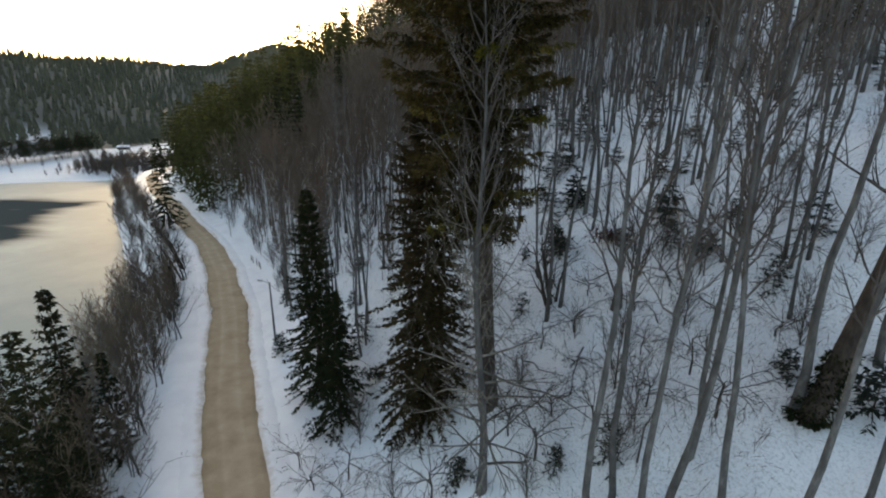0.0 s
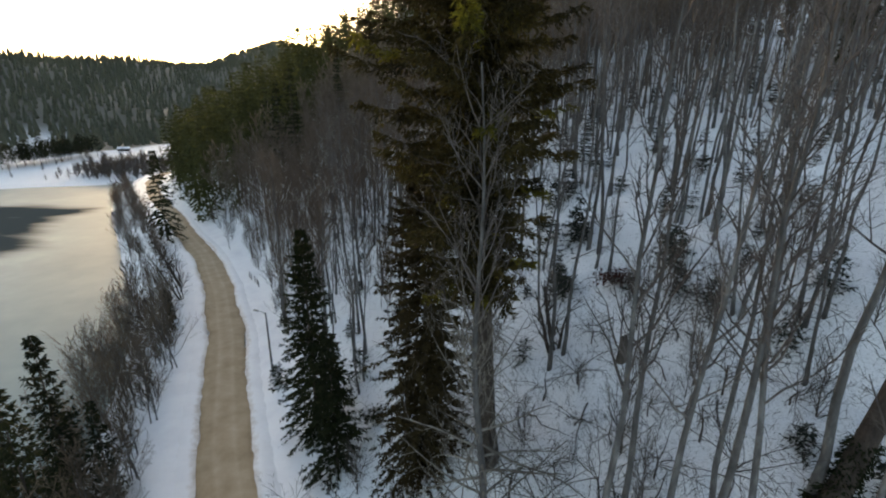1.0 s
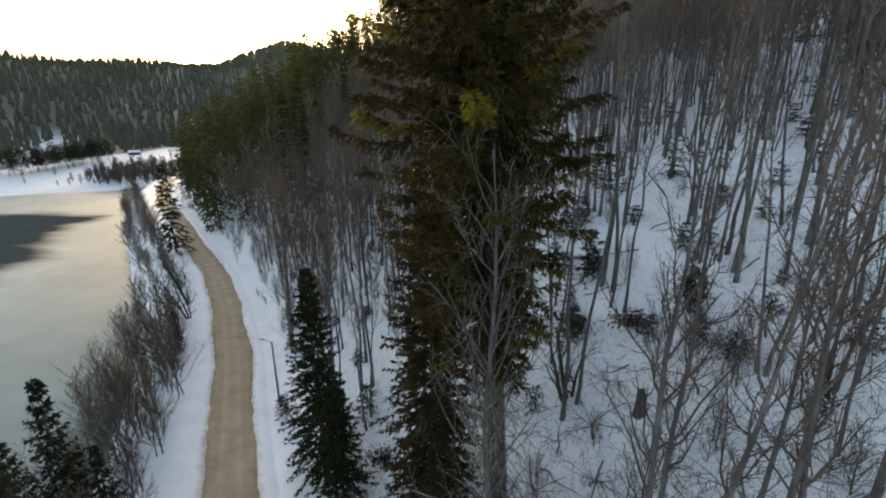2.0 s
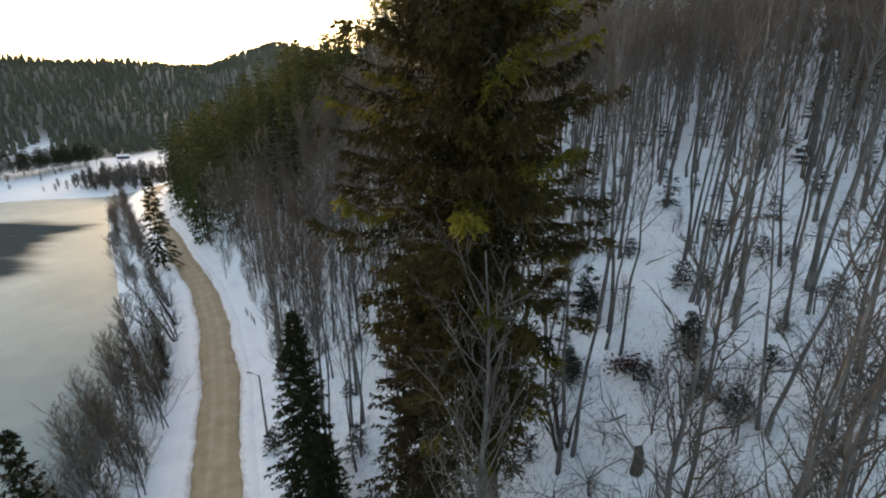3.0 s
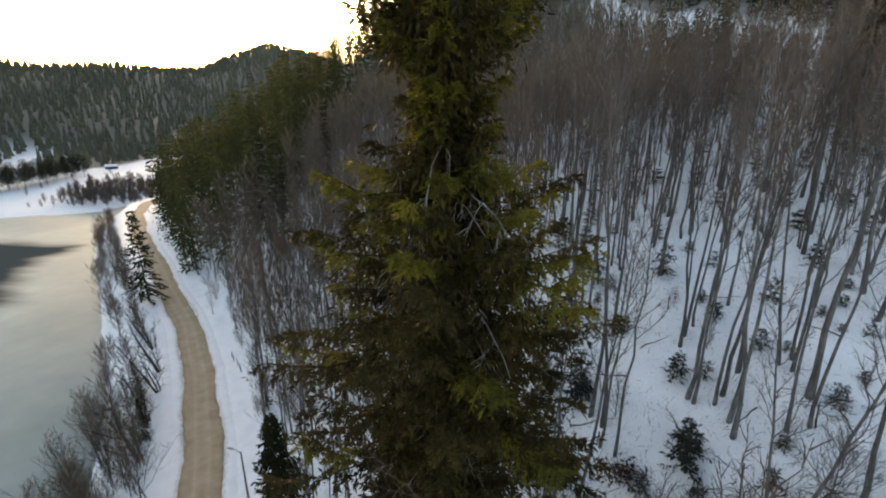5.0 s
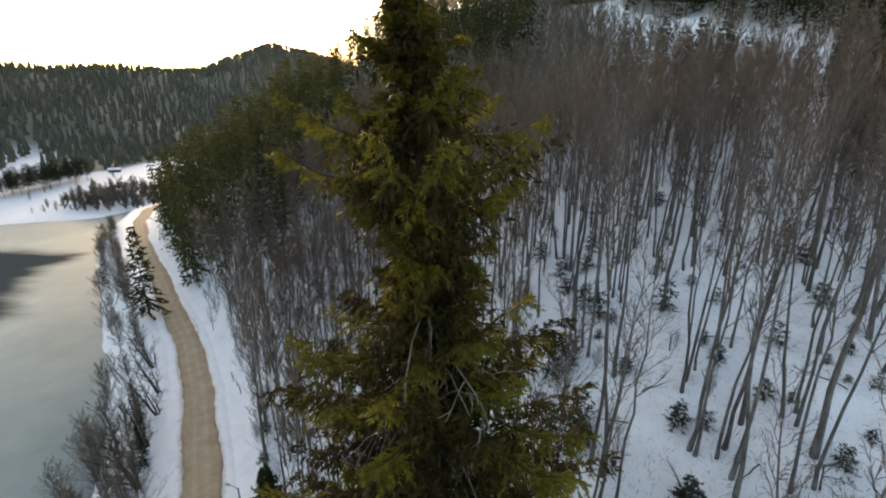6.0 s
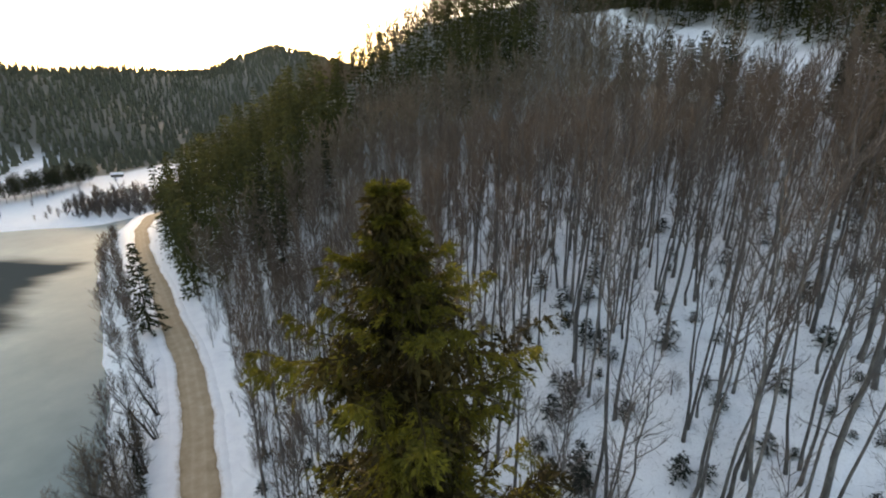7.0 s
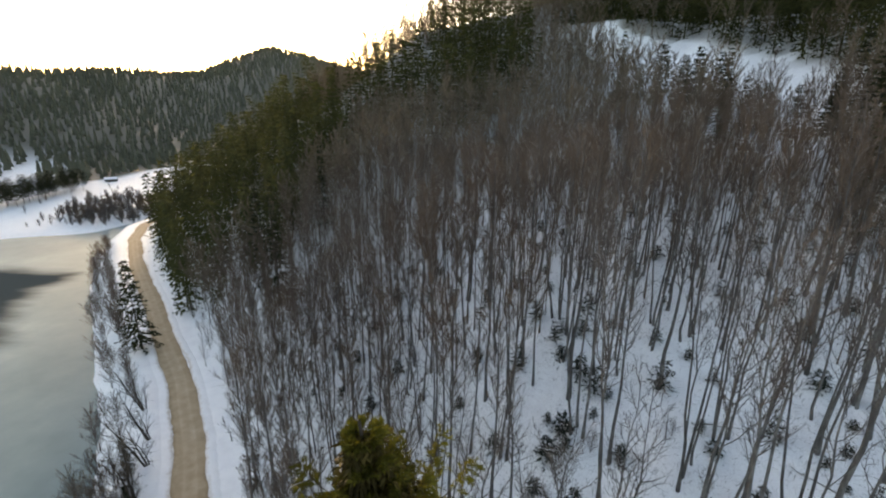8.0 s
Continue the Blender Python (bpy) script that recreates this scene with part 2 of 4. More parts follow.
def height(x, y):
    x, y = np.asarray(x, float), np.asarray(y, float)
    s, along = road_side(x, y)
    stretch = 0.86 + 1.34 * smooth(along, 90, 270)
    right = np.interp(s, RIGHT_S, RIGHT_Z)
    right = np.where(s > 40, 23 + (right - 23) * stretch, right)
    right = np.where(right > 80, 80 + (right - 80) * 0.25, right)
    rough = smooth(np.abs(s), 4.5, 12)
    right = right + rough * (0.35 * waves(x, y, 3.1, 1) + 0.22 * waves(x, y, 1.3, 2) + 0.9 * waves(x, y, 11, 3))
    left = np.interp(-s, LEFT_S, LEFT_Z) + smooth(-s, 5, 9) * (1 - smooth(-s, 11, 15)) * 0.4 * waves(x, y, 2.7, 4)
    z = np.where(s > 0, right, left) - 0.25 * (1 - smooth(np.abs(s), 2.5, 3.5))
    # meadow behind the lake, then the valley's far hills
    fs = far_shore(x, y)
    meadow = LAKE_Z - 1.2 + np.interp(fs, [-8, 0, 6, 40, 84, 184, 424], [0, 0.9, 1.7, 2.6, 3.5, 7, 14])
    turn = smooth(-s, 6, 40)
    z = np.where((s < 0) & (fs > -8), z * (1 - turn) + np.maximum(z, meadow) * turn, z)
    r = np.hypot(x, y)
    az = np.degrees(np.arctan2(x, y))
    crest = np.interp(az, [-180, -80, -50, -42, -33, -29, -26, -22.5, -19, -15, -9, 0, 180],
                      [90, 90, 86, 86, 92, 99, 110, 146, 168, 155, 124, 100, 90])
    dist = np.interp(az, [-180, -60, -45, -33, -22, 180], [700, 700, 820, 900, 1200, 1300])
    hill = crest * smooth(r / dist, 0.5, 1.0) + 6 * waves(x, y, 60, 5) * smooth(r, 350, 600)
    right_hand = smooth(s, 0, 120)
    z = z + (np.maximum(z, hill) - z) * np.maximum(1 - right_hand, smooth(r, 500, 900)) * smooth(r, 250, 420)
    return z


# ---- mesh helpers ----
def mesh_of(name, verts, faces, mat, smooth_shade=False):
    """verts: (n, 3); faces: a list of (m, k) index arrays, k corners each."""
    me = bpy.data.meshes.new(name)
    verts = np.asarray(verts, np.float32)
    faces = [np.asarray(f, np.int32) for f in faces if len(f)]
    me.vertices.add(len(verts))
    me.vertices.foreach_set("co", verts.ravel())
    loops = np.concatenate([f.ravel() for f in faces])
    sizes = np.concatenate([np.full(len(f), f.shape[1], np.int32) for f in faces])
    starts = np.concatenate([[0], np.cumsum(sizes)[:-1]]).astype(np.int32)
    me.loops.add(len(loops))
    me.loops.foreach_set("vertex_index", loops)
    me.polygons.add(len(sizes))
    me.polygons.foreach_set("loop_start", starts)
    me.polygons.foreach_set("loop_total", sizes)
    if smooth_shade:
        me.polygons.foreach_set("use_smooth", np.ones(len(sizes), bool))
    me.update(calc_edges=True)
    me.validate()
    me.materials.append(mat)
    return me


class Build:
    """Gathers tubes and blades into one mesh."""

    def __init__(self):
        self.v, self.q, self.n = [], [], 0

    def tube(self, pts, radii, sides=5):
        pts = np.asarray(pts, float)
        k = len(pts)
        d = np.gradient(pts, axis=0)
        d /= np.linalg.norm(d, axis=1)[:, None] + 1e-9
        ref = np.array([1.0, 0.2, 0.1]) if abs(d[0][2]) > 0.7 else np.array([0, 0, 1.0])
        a = np.cross(d, ref)
        a /= np.linalg.norm(a, axis=1)[:, None] + 1e-9
        b = np.cross(d, a)
        ang = np.arange(sides) * 2 * np.pi / sides
        r = np.asarray(radii, float)[:, None, None]
        ring = pts[:, None, :] + r * (np.cos(ang)[None, :, None] * a[:, None, :] + np.sin(ang)[None, :, None] * b[:, None, :])
        i = np.arange(k - 1)[:, None] * sides
        j = np.arange(sides)[None, :]
        j2 = (j + 1) % sides
        q = np.stack([i + j, i + j2, i + sides + j2, i + sides + j], -1).reshape(-1, 4) + self.n
        self.v.append(ring.reshape(-1, 3))
        self.q.append(q)
        self.n += k * sides

    def blades(self, base, way, length, width, roll):
        """Many lance-shaped sprays: base (n,3), unit way (n,3), length, width, roll (n,)."""
        base, way = np.asarray(base), np.asarray(way)
        n = len(base)
        side = np.cross(way, np.array([0, 0, 1.0]))
        side /= np.linalg.norm(side, axis=1)[:, None] + 1e-6
        up = np.cross(side, way)
        w = (np.cos(roll)[:, None] * side + np.sin(roll)[:, None] * up) * width[:, None]
        mid = base + way * (length * 0.45)[:, None]
        tip = base + way * length[:, None]
        tip[:, 2] -= 0.12 * length
        v = np.stack([base, mid + w, tip, mid - w], 1).reshape(-1, 3)
        self.v.append(v)
        self.q.append(np.arange(4 * n).reshape(-1, 4) + self.n)
        self.n += 4 * n

    def arrays(self):
        return np.concatenate(self.v), np.concatenate(self.q)

    def mesh(self, name, mat, smooth_shade=False):
        v, q = self.arrays()
        return mesh_of(name, v, [q], mat, smooth_shade)


def part(name, me, parent, label=""):
    ob = new(name, me)
    ob.parent = parent
    return tagged(ob, label=label)


def empty(name, m, label, category, group=""):
    ob = new(name)
    ob.matrix_basis = m
    return tagged(ob, label, category, group)


# ---- tree shapes ----
def bare_tree(rng, height_m, detail=2, first=0.35, stems=1, spread=1.0, thick=1.0):
    """Trunk and crown of a leafless tree standing at the origin. detail 2: near, 1: farther off, 0: far."""
    trunk, crown = Build(), Build()
    sides = (7, 5, 4)[2 - detail]
    for st in range(stems):
        h = height_m * rng.uniform(0.85, 1.0)
        n = (10, 7, 5)[2 - detail]
        u = np.linspace(0, 1, n)
        lean = rng.normal(0, 0.035 if stems == 1 else 0.09, 2) * h
        wob = rng.normal(0, 0.012 * h, (n, 2))
        wob[0] = 0
        base = np.zeros(2) if stems == 1 else rng.normal(0, 0.3, 2)
        path = np.zeros((n, 3))
        path[:, :2] = base + lean * u[:, None] ** 1.3 + np.cumsum(wob, 0) * 0.5
        path[:, 2] = u * h - 0.4 * (1 - u)
        r0 = (0.035 + 0.0062 * h) * thick * (1 if stems == 1 else 0.75)
        rad = r0 * (1 - 0.88 * u ** 0.9)
        rad[0] *= 1.35
        trunk.tube(path, rad, sides)
        nb = int((26, 22, 16)[2 - detail] * (1 if stems == 1 else 0.65))
        for i in range(nb):
            t = first + (0.98 - first) * ((i + rng.uniform()) / nb)
            p = np.array([np.interp(t, u, path[:, k]) for k in range(3)])
            az = i * 2.4 + rng.uniform(-0.6, 0.6)
            rise = rng.uniform(0.6, 1.9) + 0.5 * t
            d = np.array([np.cos(az), np.sin(az), rise])
            d /= np.linalg.norm(d)
            ln = h * spread * rng.uniform(0.13, 0.27) * (1.25 - 0.75 * t)
            k = (5, 3, 3)[2 - detail]
            s = np.linspace(0, 1, k)
            bend = rng.normal(0, 0.10 * ln, (k, 3))
            bend[0] = 0
            bp = p + d * (s * ln)[:, None] + np.cumsum(bend, 0) * 0.45
            bp[:, 2] += 0.22 * ln * s ** 2
            br = max(0.012, np.interp(t, u, rad) * 0.45) * (1 - 0.8 * s) + 0.004
            if detail == 0:
                br = br * 1.2 + 0.012
            crown.tube(bp, br, 4 if detail == 2 else 3)
            nt = 7 if detail == 2 else 0
            for j in range(nt):
                tt = 0.2 + 0.8 * (j + rng.uniform()) / nt
                q = np.array([np.interp(tt, s, bp[:, c]) for c in range(3)])
                td = d + rng.normal(0, 0.55, 3) + np.array([0, 0, 0.35])
                td /= np.linalg.norm(td)
                tl = ln * rng.uniform(0.25, 0.5) * (1.15 - 0.5 * tt)
                m = q + td * tl * 0.5 + rng.normal(0, 0.06 * tl, 3)
                e = q + td * tl + np.array([0, 0, 0.12 * tl]) + rng.normal(0, 0.08 * tl, 3)
                crown.tube([q, m, e], [0.016, 0.011, 0.004], 3)
                g = 3
                gd = td + rng.normal(0, 0.6, (g, 3))
                gd /= np.linalg.norm(gd, axis=1)[:, None]
                f = q + (m - q) * rng.uniform(0.5, 1.9, (g, 1))
                crown.blades(f, gd, np.full(g, tl * 0.5), np.full(g, 0.008), rng.uniform(-1.5, 1.5, g))
            if detail < 2:
                n = 24 if detail == 1 else 18
                tt = 0.15 + 0.85 * rng.uniform(0, 1, n)
                q = np.stack([np.interp(tt, s, bp[:, c]) for c in range(3)], 1)
                td = d + rng.normal(0, 0.4, (n, 3)) + np.array([0, 0, 0.8])
                td /= np.linalg.norm(td, axis=1)[:, None]
                tl = ln * rng.uniform(0.35, 0.8, n) * (1.2 - 0.5 * tt)
                crown.blades(q, td, tl, np.full(n, 0.017 if detail == 1 else 0.045), rng.uniform(-1.5, 1.5, n))
    return trunk, crown


def conifer(rng, height_m, radius, whorls, per, sprays, ragged=0.25, bare=0.06, shape=0.85, size=1.0, axis=None, droop=0.35, profile=None, limbs=True, outer=0.12, fine=0, girth=1.0):
    """Trunk, crown and shade-dark older foliage (in dead) of a spruce. axis: how the trunk's line strays with height.
    """
    trunk, crown, dead = Build(), Build(), Build()
    axis = axis or (lambda u: np.zeros(2))
    u = np.linspace(0, 1, 12)
    line = np.array([[*axis(a), a * height_m - 0.5 * (1 - a)] for a in u])
    r0 = 0.010 * height_m + 0.02
    rad = r0 * girth * (1 - 0.96 * u ** (1.0 if girth == 1 else 1.4))
    rad[0] *= 1.3
    trunk.tube(line, rad, 10 if girth > 1 else 8 if whorls > 30 else 5)
    for w in range(whorls):
        f = bare + (1 - bare) * (w + rng.uniform(-0.3, 0.3)) / whorls
        f = min(max(f, bare), 0.995)
        c = np.array([np.interp(f, u, line[:, k]) for k in range(3)])
        reach = radius * ((1 - f) / (1 - bare)) ** shape * (0.55 + 0.45 * min(1, (f - bare) * 9 + 0.5)) + 0.12 * size
        for i in range(per):
            if rng.uniform() < ragged * 0.35:
                continue
            az = i * 2 * np.pi / per + w * 1.1 + rng.uniform(-0.5, 0.5)
            if profile:
                reach = profile((1 - f) * height_m, az)
            ln = reach * min(1.25, 1 + rng.normal(0, ragged))
            if ln < 0.15:
                continue
            out = np.array([np.cos(az), np.sin(az), 0])
            k = 5
            s = np.linspace(0, 1, k)
            sag = droop * (1.1 - f)
            path = c + out * (s * ln)[:, None]
            path[:, 2] += ln * (0.25 * s - (sag + 0.35) * s ** 1.6 + 0.28 * s ** 4) + 0.35 * f * ln * s
            path += np.cumsum(rng.normal(0, 0.03 * ln, (k, 3)), 0) * (s > 0)[:, None]
            if limbs:
                (dead if fine else crown).tube(path, (0.012 + 0.008 * ln) * (1 - 0.8 * s), 3)
            n = max(2, int(sprays * (0.35 + 0.65 * ln / radius)))
            leafy = crown
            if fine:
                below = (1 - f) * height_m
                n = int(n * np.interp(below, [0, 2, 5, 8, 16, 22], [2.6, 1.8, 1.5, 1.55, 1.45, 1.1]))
                # more sprays take the darker colour downwards, painting in the lower crown's shade
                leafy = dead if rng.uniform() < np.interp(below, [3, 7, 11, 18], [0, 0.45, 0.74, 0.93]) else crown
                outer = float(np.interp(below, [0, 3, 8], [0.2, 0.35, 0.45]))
                # old drooping foliage close to the trunk, its dark colour carrying the inner shade
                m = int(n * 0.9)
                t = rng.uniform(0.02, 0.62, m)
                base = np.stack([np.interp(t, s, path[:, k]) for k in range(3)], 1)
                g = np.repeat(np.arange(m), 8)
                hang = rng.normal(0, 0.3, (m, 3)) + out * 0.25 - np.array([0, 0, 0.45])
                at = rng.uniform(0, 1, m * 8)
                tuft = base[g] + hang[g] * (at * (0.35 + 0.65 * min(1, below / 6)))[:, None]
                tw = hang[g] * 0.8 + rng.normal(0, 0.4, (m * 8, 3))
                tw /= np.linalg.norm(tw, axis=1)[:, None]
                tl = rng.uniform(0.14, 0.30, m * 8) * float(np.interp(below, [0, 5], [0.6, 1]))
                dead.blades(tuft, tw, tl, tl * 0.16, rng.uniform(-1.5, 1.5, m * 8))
            t = outer + (1 - outer) * rng.uniform(0, 1, n) ** 0.7
            base = np.stack([np.interp(t, s, path[:, k]) for k in range(3)], 1)
            side = np.array([-out[1], out[0], 0])
            sg = np.where(np.arange(n) % 2 == 0, 1, -1)
            way = out[None] * rng.uniform(0.35, 0.95, n)[:, None] + side[None] * (sg * rng.uniform(0.3, 1.0, n))[:, None]
            way[:, 2] = rng.uniform(-0.75, 0.25, n) + (np.interp(below, [0, 3], [0.9, 0]) if fine else 0)
            way /= np.linalg.norm(way, axis=1)[:, None]
            length = size * rng.uniform(0.55, 1.25, n) * (1.15 - 0.55 * t) * (0.32 + 0.68 * min(1, (1 - f) * height_m / 6) if fine else 1)
            if fine:
                # each spray is a twig set with short needle tufts
                many = fine if (1 - f) * height_m < 14 else fine * 3 // 5
                g = np.repeat(np.arange(n), many)
                at = rng.uniform(0.05, 1, n * many)
                tuft = base[g] + way[g] * (length[g] * at)[:, None]
                tuft[:, 2] -= 0.22 * length[g] * at ** 2
                tw = way[g] * 0.8 + rng.normal(0, 0.36, (n * many, 3))
                tw[:, 2] += 0.12
                tw /= np.linalg.norm(tw, axis=1)[:, None]
                tl = rng.uniform(0.07, 0.17, n * many) * (np.interp(below, [0, 3, 6], [0.65, 0.75, 1]) if many == fine else 1.5)
                leafy.blades(tuft, tw, tl, tl * 0.14, rng.uniform(-1.5, 1.5, n * many))
                continue
            crown.blades(base, way, length, length * rng.uniform(0.13, 0.24, n), rng.uniform(-1.2, 1.2, n))
            if not limbs:
                continue
            # short upright tufts on the branch
            h = max(2, n // 3)
            t = rng.uniform(0.3, 1, h)
            base = np.stack([np.interp(t, s, path[:, k]) for k in range(3)], 1)
            way = out[None] * 0.7 + rng.normal(0, 0.4, (h, 3))
            way[:, 2] += 0.45
            way /= np.linalg.norm(way, axis=1)[:, None]
            length = size * rng.uniform(0.3, 0.7, h)
            crown.blades(base, way, length, length * 0.22, rng.uniform(-1.5, 1.5, h))
    return trunk, crown, dead


def crooked(build, rng, p, d, length, r, level, lift=0.0, bend=0.3, kids=4):
    """A limb that wanders from p along d, with side limbs down to the given level. lift: how it rises (+) or sags (-) towards its tip."""
    k = 8 if level > 1 else 5 if level else 4
    d = np.asarray(d, float) / np.linalg.norm(d)
    pts, ways = [np.asarray(p, float)], [d]
    for i in range(k - 1):
        d = d + rng.normal(0, bend, 3) * (2.2 / k) + np.array([0, 0, lift / k])
        d = d / np.linalg.norm(d)
        pts.append(pts[-1] + d * length / (k - 1))
        ways.append(d)
    u = np.linspace(0, 1, k)
    build.tube(pts, r * (1 - 0.82 * u) + 0.004, 5 if r > 0.05 else 3)
    if not level:
        return
    for j in range(kids):
        i = min(k - 2, 1 + int((k - 2) * (j + rng.uniform(0, 1)) / kids))
        side = np.cross(ways[i], rng.normal(0, 1, 3))
        side /= np.linalg.norm(side) + 1e-6
        crooked(build, rng, pts[i], ways[i] * 0.75 + side * rng.uniform(0.5, 1.0), length * rng.uniform(0.3, 0.58) * (1.1 - 0.4 * u[i]),
                max(0.009, r * 0.55 * (1 - 0.6 * u[i])), level - 1, lift, bend, kids)


def place(x, y, turn=0.0, size=1.0, sink=0.0):
    return pose(x, y, float(height(x, y)) - sink, 0, 0, turn) @ Matrix.Scale(size, 4)


def stand(proto, x, y, turn=0.0, size=1.0, sink=0.1):
    """A copy of a thing on the ground at x, y."""
    ob = copy_thing(proto, pose(x, y, float(height(x, y)) - sink, 0, 0, turn))
    ob.scale = (size, size, size)
    return ob


def make_tree(name, builds, mats, names, m, label, category="tree", group=""):
    root = empty(name, m, label, category, group)
    for b, mat, nm in zip(builds, mats, names):
        if b.n:
            part(nm, b.mesh(nm, mat, nm == "trunk"), root)
    return root


def merged(name, rng, shapes, spots, mat, label, category, low=0.8, high=1.2):
    """Many plants in one mesh: shapes is a list of (verts, faces), spots rows of x, y, z."""
    vs, qs, n = [], [], 0
    for x, y, z in spots:
        v, q = shapes[rng.integers(len(shapes))]
        a, s = rng.uniform(0, 6.28), rng.uniform(low, high)
        ca, sa = np.cos(a) * s, np.sin(a) * s
        w = np.stack([v[:, 0] * ca - v[:, 1] * sa + x, v[:, 0] * sa + v[:, 1] * ca + y, v[:, 2] * s + z], 1)
        vs.append(w)
        qs.append(q + n)
        n += len(v)
    ob = new(name, mesh_of(name, np.concatenate(vs), [np.concatenate(qs)], mat))
    return tagged(ob, label, category, kind="stuff")


GLADE_TOP = [(58, 204), (71, 204), (80, 199), (87, 190), (88, 173), (93, 166), (99, 162), (101, 152), (101, 141), (101, 132), (97, 120)]
GLADE_FOOT = [(82, 109), (69, 92), (60, 86), (58, 93), (61, 105), (64, 122), (63, 138), (58, 158)]


def clearing(x, y):
    """The open snow field high on the slope: inside the outline of its upper and lower edge."""
    x = x + 2.2 * np.sin(y / 4.3)
    y = y + 2.2 * np.sin(x / 3.7)
    ring = GLADE_TOP + GLADE_FOOT
    inside = np.zeros(np.shape(x), bool)
    for (ax, ay), (bx, by) in zip(ring, ring[1:] + ring[:1]):
        if ay != by:
            inside ^= ((ay > y) != (by > y)) & (x < ax + (y - ay) * (bx - ax) / (by - ay))
    return inside


def above_glade(x, y):
    """Uphill of the clearing's upper edge, by bearing and distance from the foot of the slope."""
    gx, gy = np.array(GLADE_TOP).T
    turn = np.arctan2(gx - 3, gy - 10)
    return np.hypot(x - 3, y - 10) > np.interp(np.arctan2(x - 3, y - 10), turn, np.hypot(gx - 3, gy - 10) + 2)


# ---- ground: one sheet to the horizon ----
def steps(inner_lo, inner_hi, step, lo, hi, growth=1.09):
    mid = list(np.arange(inner_lo, inner_hi + step, step))
    up, d = [], step
    while (up[-1] if up else mid[-1]) < hi:
        d *= growth
        up.append((up[-1] if up else mid[-1]) + d)
    down, d = [], step
    while (down[-1] if down else mid[0]) > lo:
        d *= growth
        down.append((down[-1] if down else mid[0]) - d)
    return np.array(down[::-1] + mid + up)


gx, gy = steps(-134, 46, 1.0, -2600, 2600), steps(8, 210, 1.0, -1500, 3200)
XX, YY = np.meshgrid(gx, gy)
ZZ = height(XX, YY)
nx, ny = len(gx), len(gy)
idx = np.arange(nx * ny).reshape(ny, nx)
quads = np.stack([idx[:-1, :-1], idx[:-1, 1:], idx[1:, 1:], idx[1:, :-1]], -1).reshape(-1, 4)
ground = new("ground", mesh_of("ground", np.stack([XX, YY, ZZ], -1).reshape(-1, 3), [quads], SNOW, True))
tagged(ground, "snow covered valley ground and hillside strewn with litter", "ground", kind="structure")
SS, AA = road_side(XX, YY)
litter = ground.data.attributes.new("litter", "FLOAT", "POINT")
litter.data.foreach_set("value", (smooth(SS, 9, 18) * (0.6 + 0.4 * waves(XX, YY, 6, 7)) + smooth(-SS, 5, 9) * 0.7).clip(0, 1).ravel().astype(np.float32))


# ---- road ----
def along_road(step=0.8, last=330.0):
    """Points, side vectors and run along the smoothed road line."""
    p = np.array(ROAD, float)
    run = np.concatenate([[0], np.cumsum(np.hypot(*np.diff(p, axis=0).T))])
    s = np.arange(0, last, step)
    q = np.stack([np.interp(s, run, p[:, 0]), np.interp(s, run, p[:, 1])], 1)
    for _ in range(12):
        q[1:-1] = 0.25 * q[:-2] + 0.5 * q[1:-1] + 0.25 * q[2:]
    d = np.gradient(q, axis=0)
    d /= np.hypot(*d.T)[:, None]
    return q, np.stack([d[:, 1], -d[:, 0]], 1), s


def strip(name, offsets, heights, mat, label, rng, jitter=0.0, category="road"):
    q, side, s = along_road()
    k = len(offsets)
    off = np.array(offsets)[None, :] + np.zeros((len(q), 1))
    edge = np.cumsum(rng.normal(0, 1, len(q)))
    edge = (edge - np.convolve(edge, np.ones(31) / 31, "same")) * jitter
    fine = rng.normal(0, jitter * 0.5, (len(q), k)) * (np.abs(offsets) > 2.0)
    off = off + edge[:, None] * (np.abs(offsets) > 1.5) + fine
    x, y = q[:, 0:1] + side[:, 0:1] * off, q[:, 1:2] + side[:, 1:2] * off
    z = height(x, y) * 0 + np.array(heights)[None, :] + rng.normal(0, abs(jitter) * 0.15, x.shape) * (np.array(heights) > 0.1)
    i = np.arange(len(q) * k).reshape(len(q), k)
    f = np.stack([i[:-1, :-1], i[:-1, 1:], i[1:, 1:], i[1:, :-1]], -1).reshape(-1, 4)
    me = mesh_of(name, np.stack([x, y, z], -1).reshape(-1, 3), [f], mat, True)
    uv = me.uv_layers.new(name="across")
    vi = np.zeros(len(me.loops), np.int32)
    me.loops.foreach_get("vertex_index", vi)
    flat = np.stack([(np.array(offsets)[None, :] + np.zeros((len(q), 1))).ravel(), np.repeat(s, k)], 1)
    uv.data.foreach_set("uv", flat[vi].ravel().astype(np.float32))
    return tagged(new(name, me), label, category, kind="structure")


road_rng = np.random.default_rng(3)
strip("road", [-2.25, -1.9, -1.2, -0.75, 0, 0.75, 1.2, 1.9, 2.25], [0.02, 0.06, 0.045, 0.06, 0.09, 0.06, 0.045, 0.06, 0.02], ROAD_DIRT,
      "narrow sanded tan road with wheel tracks between snow banks", road_rng, 0.08)
strip("snow_bank_1", [2.1, 2.35, 2.7, 3.2, 3.7, 4.3], [0.0, 0.1, 0.17, 0.16, 0.11, 0.03], BANKED, "low ploughed snow bank beside the sanded road", road_rng, 0.09, "snow bank")
strip("snow_bank_2", [-4.3, -3.7, -3.2, -2.7, -2.35, -2.1], [0.03, 0.11, 0.16, 0.17, 0.1, 0.0], BANKED, "low ploughed snow bank beside the sanded road", road_rng, 0.09, "snow bank")

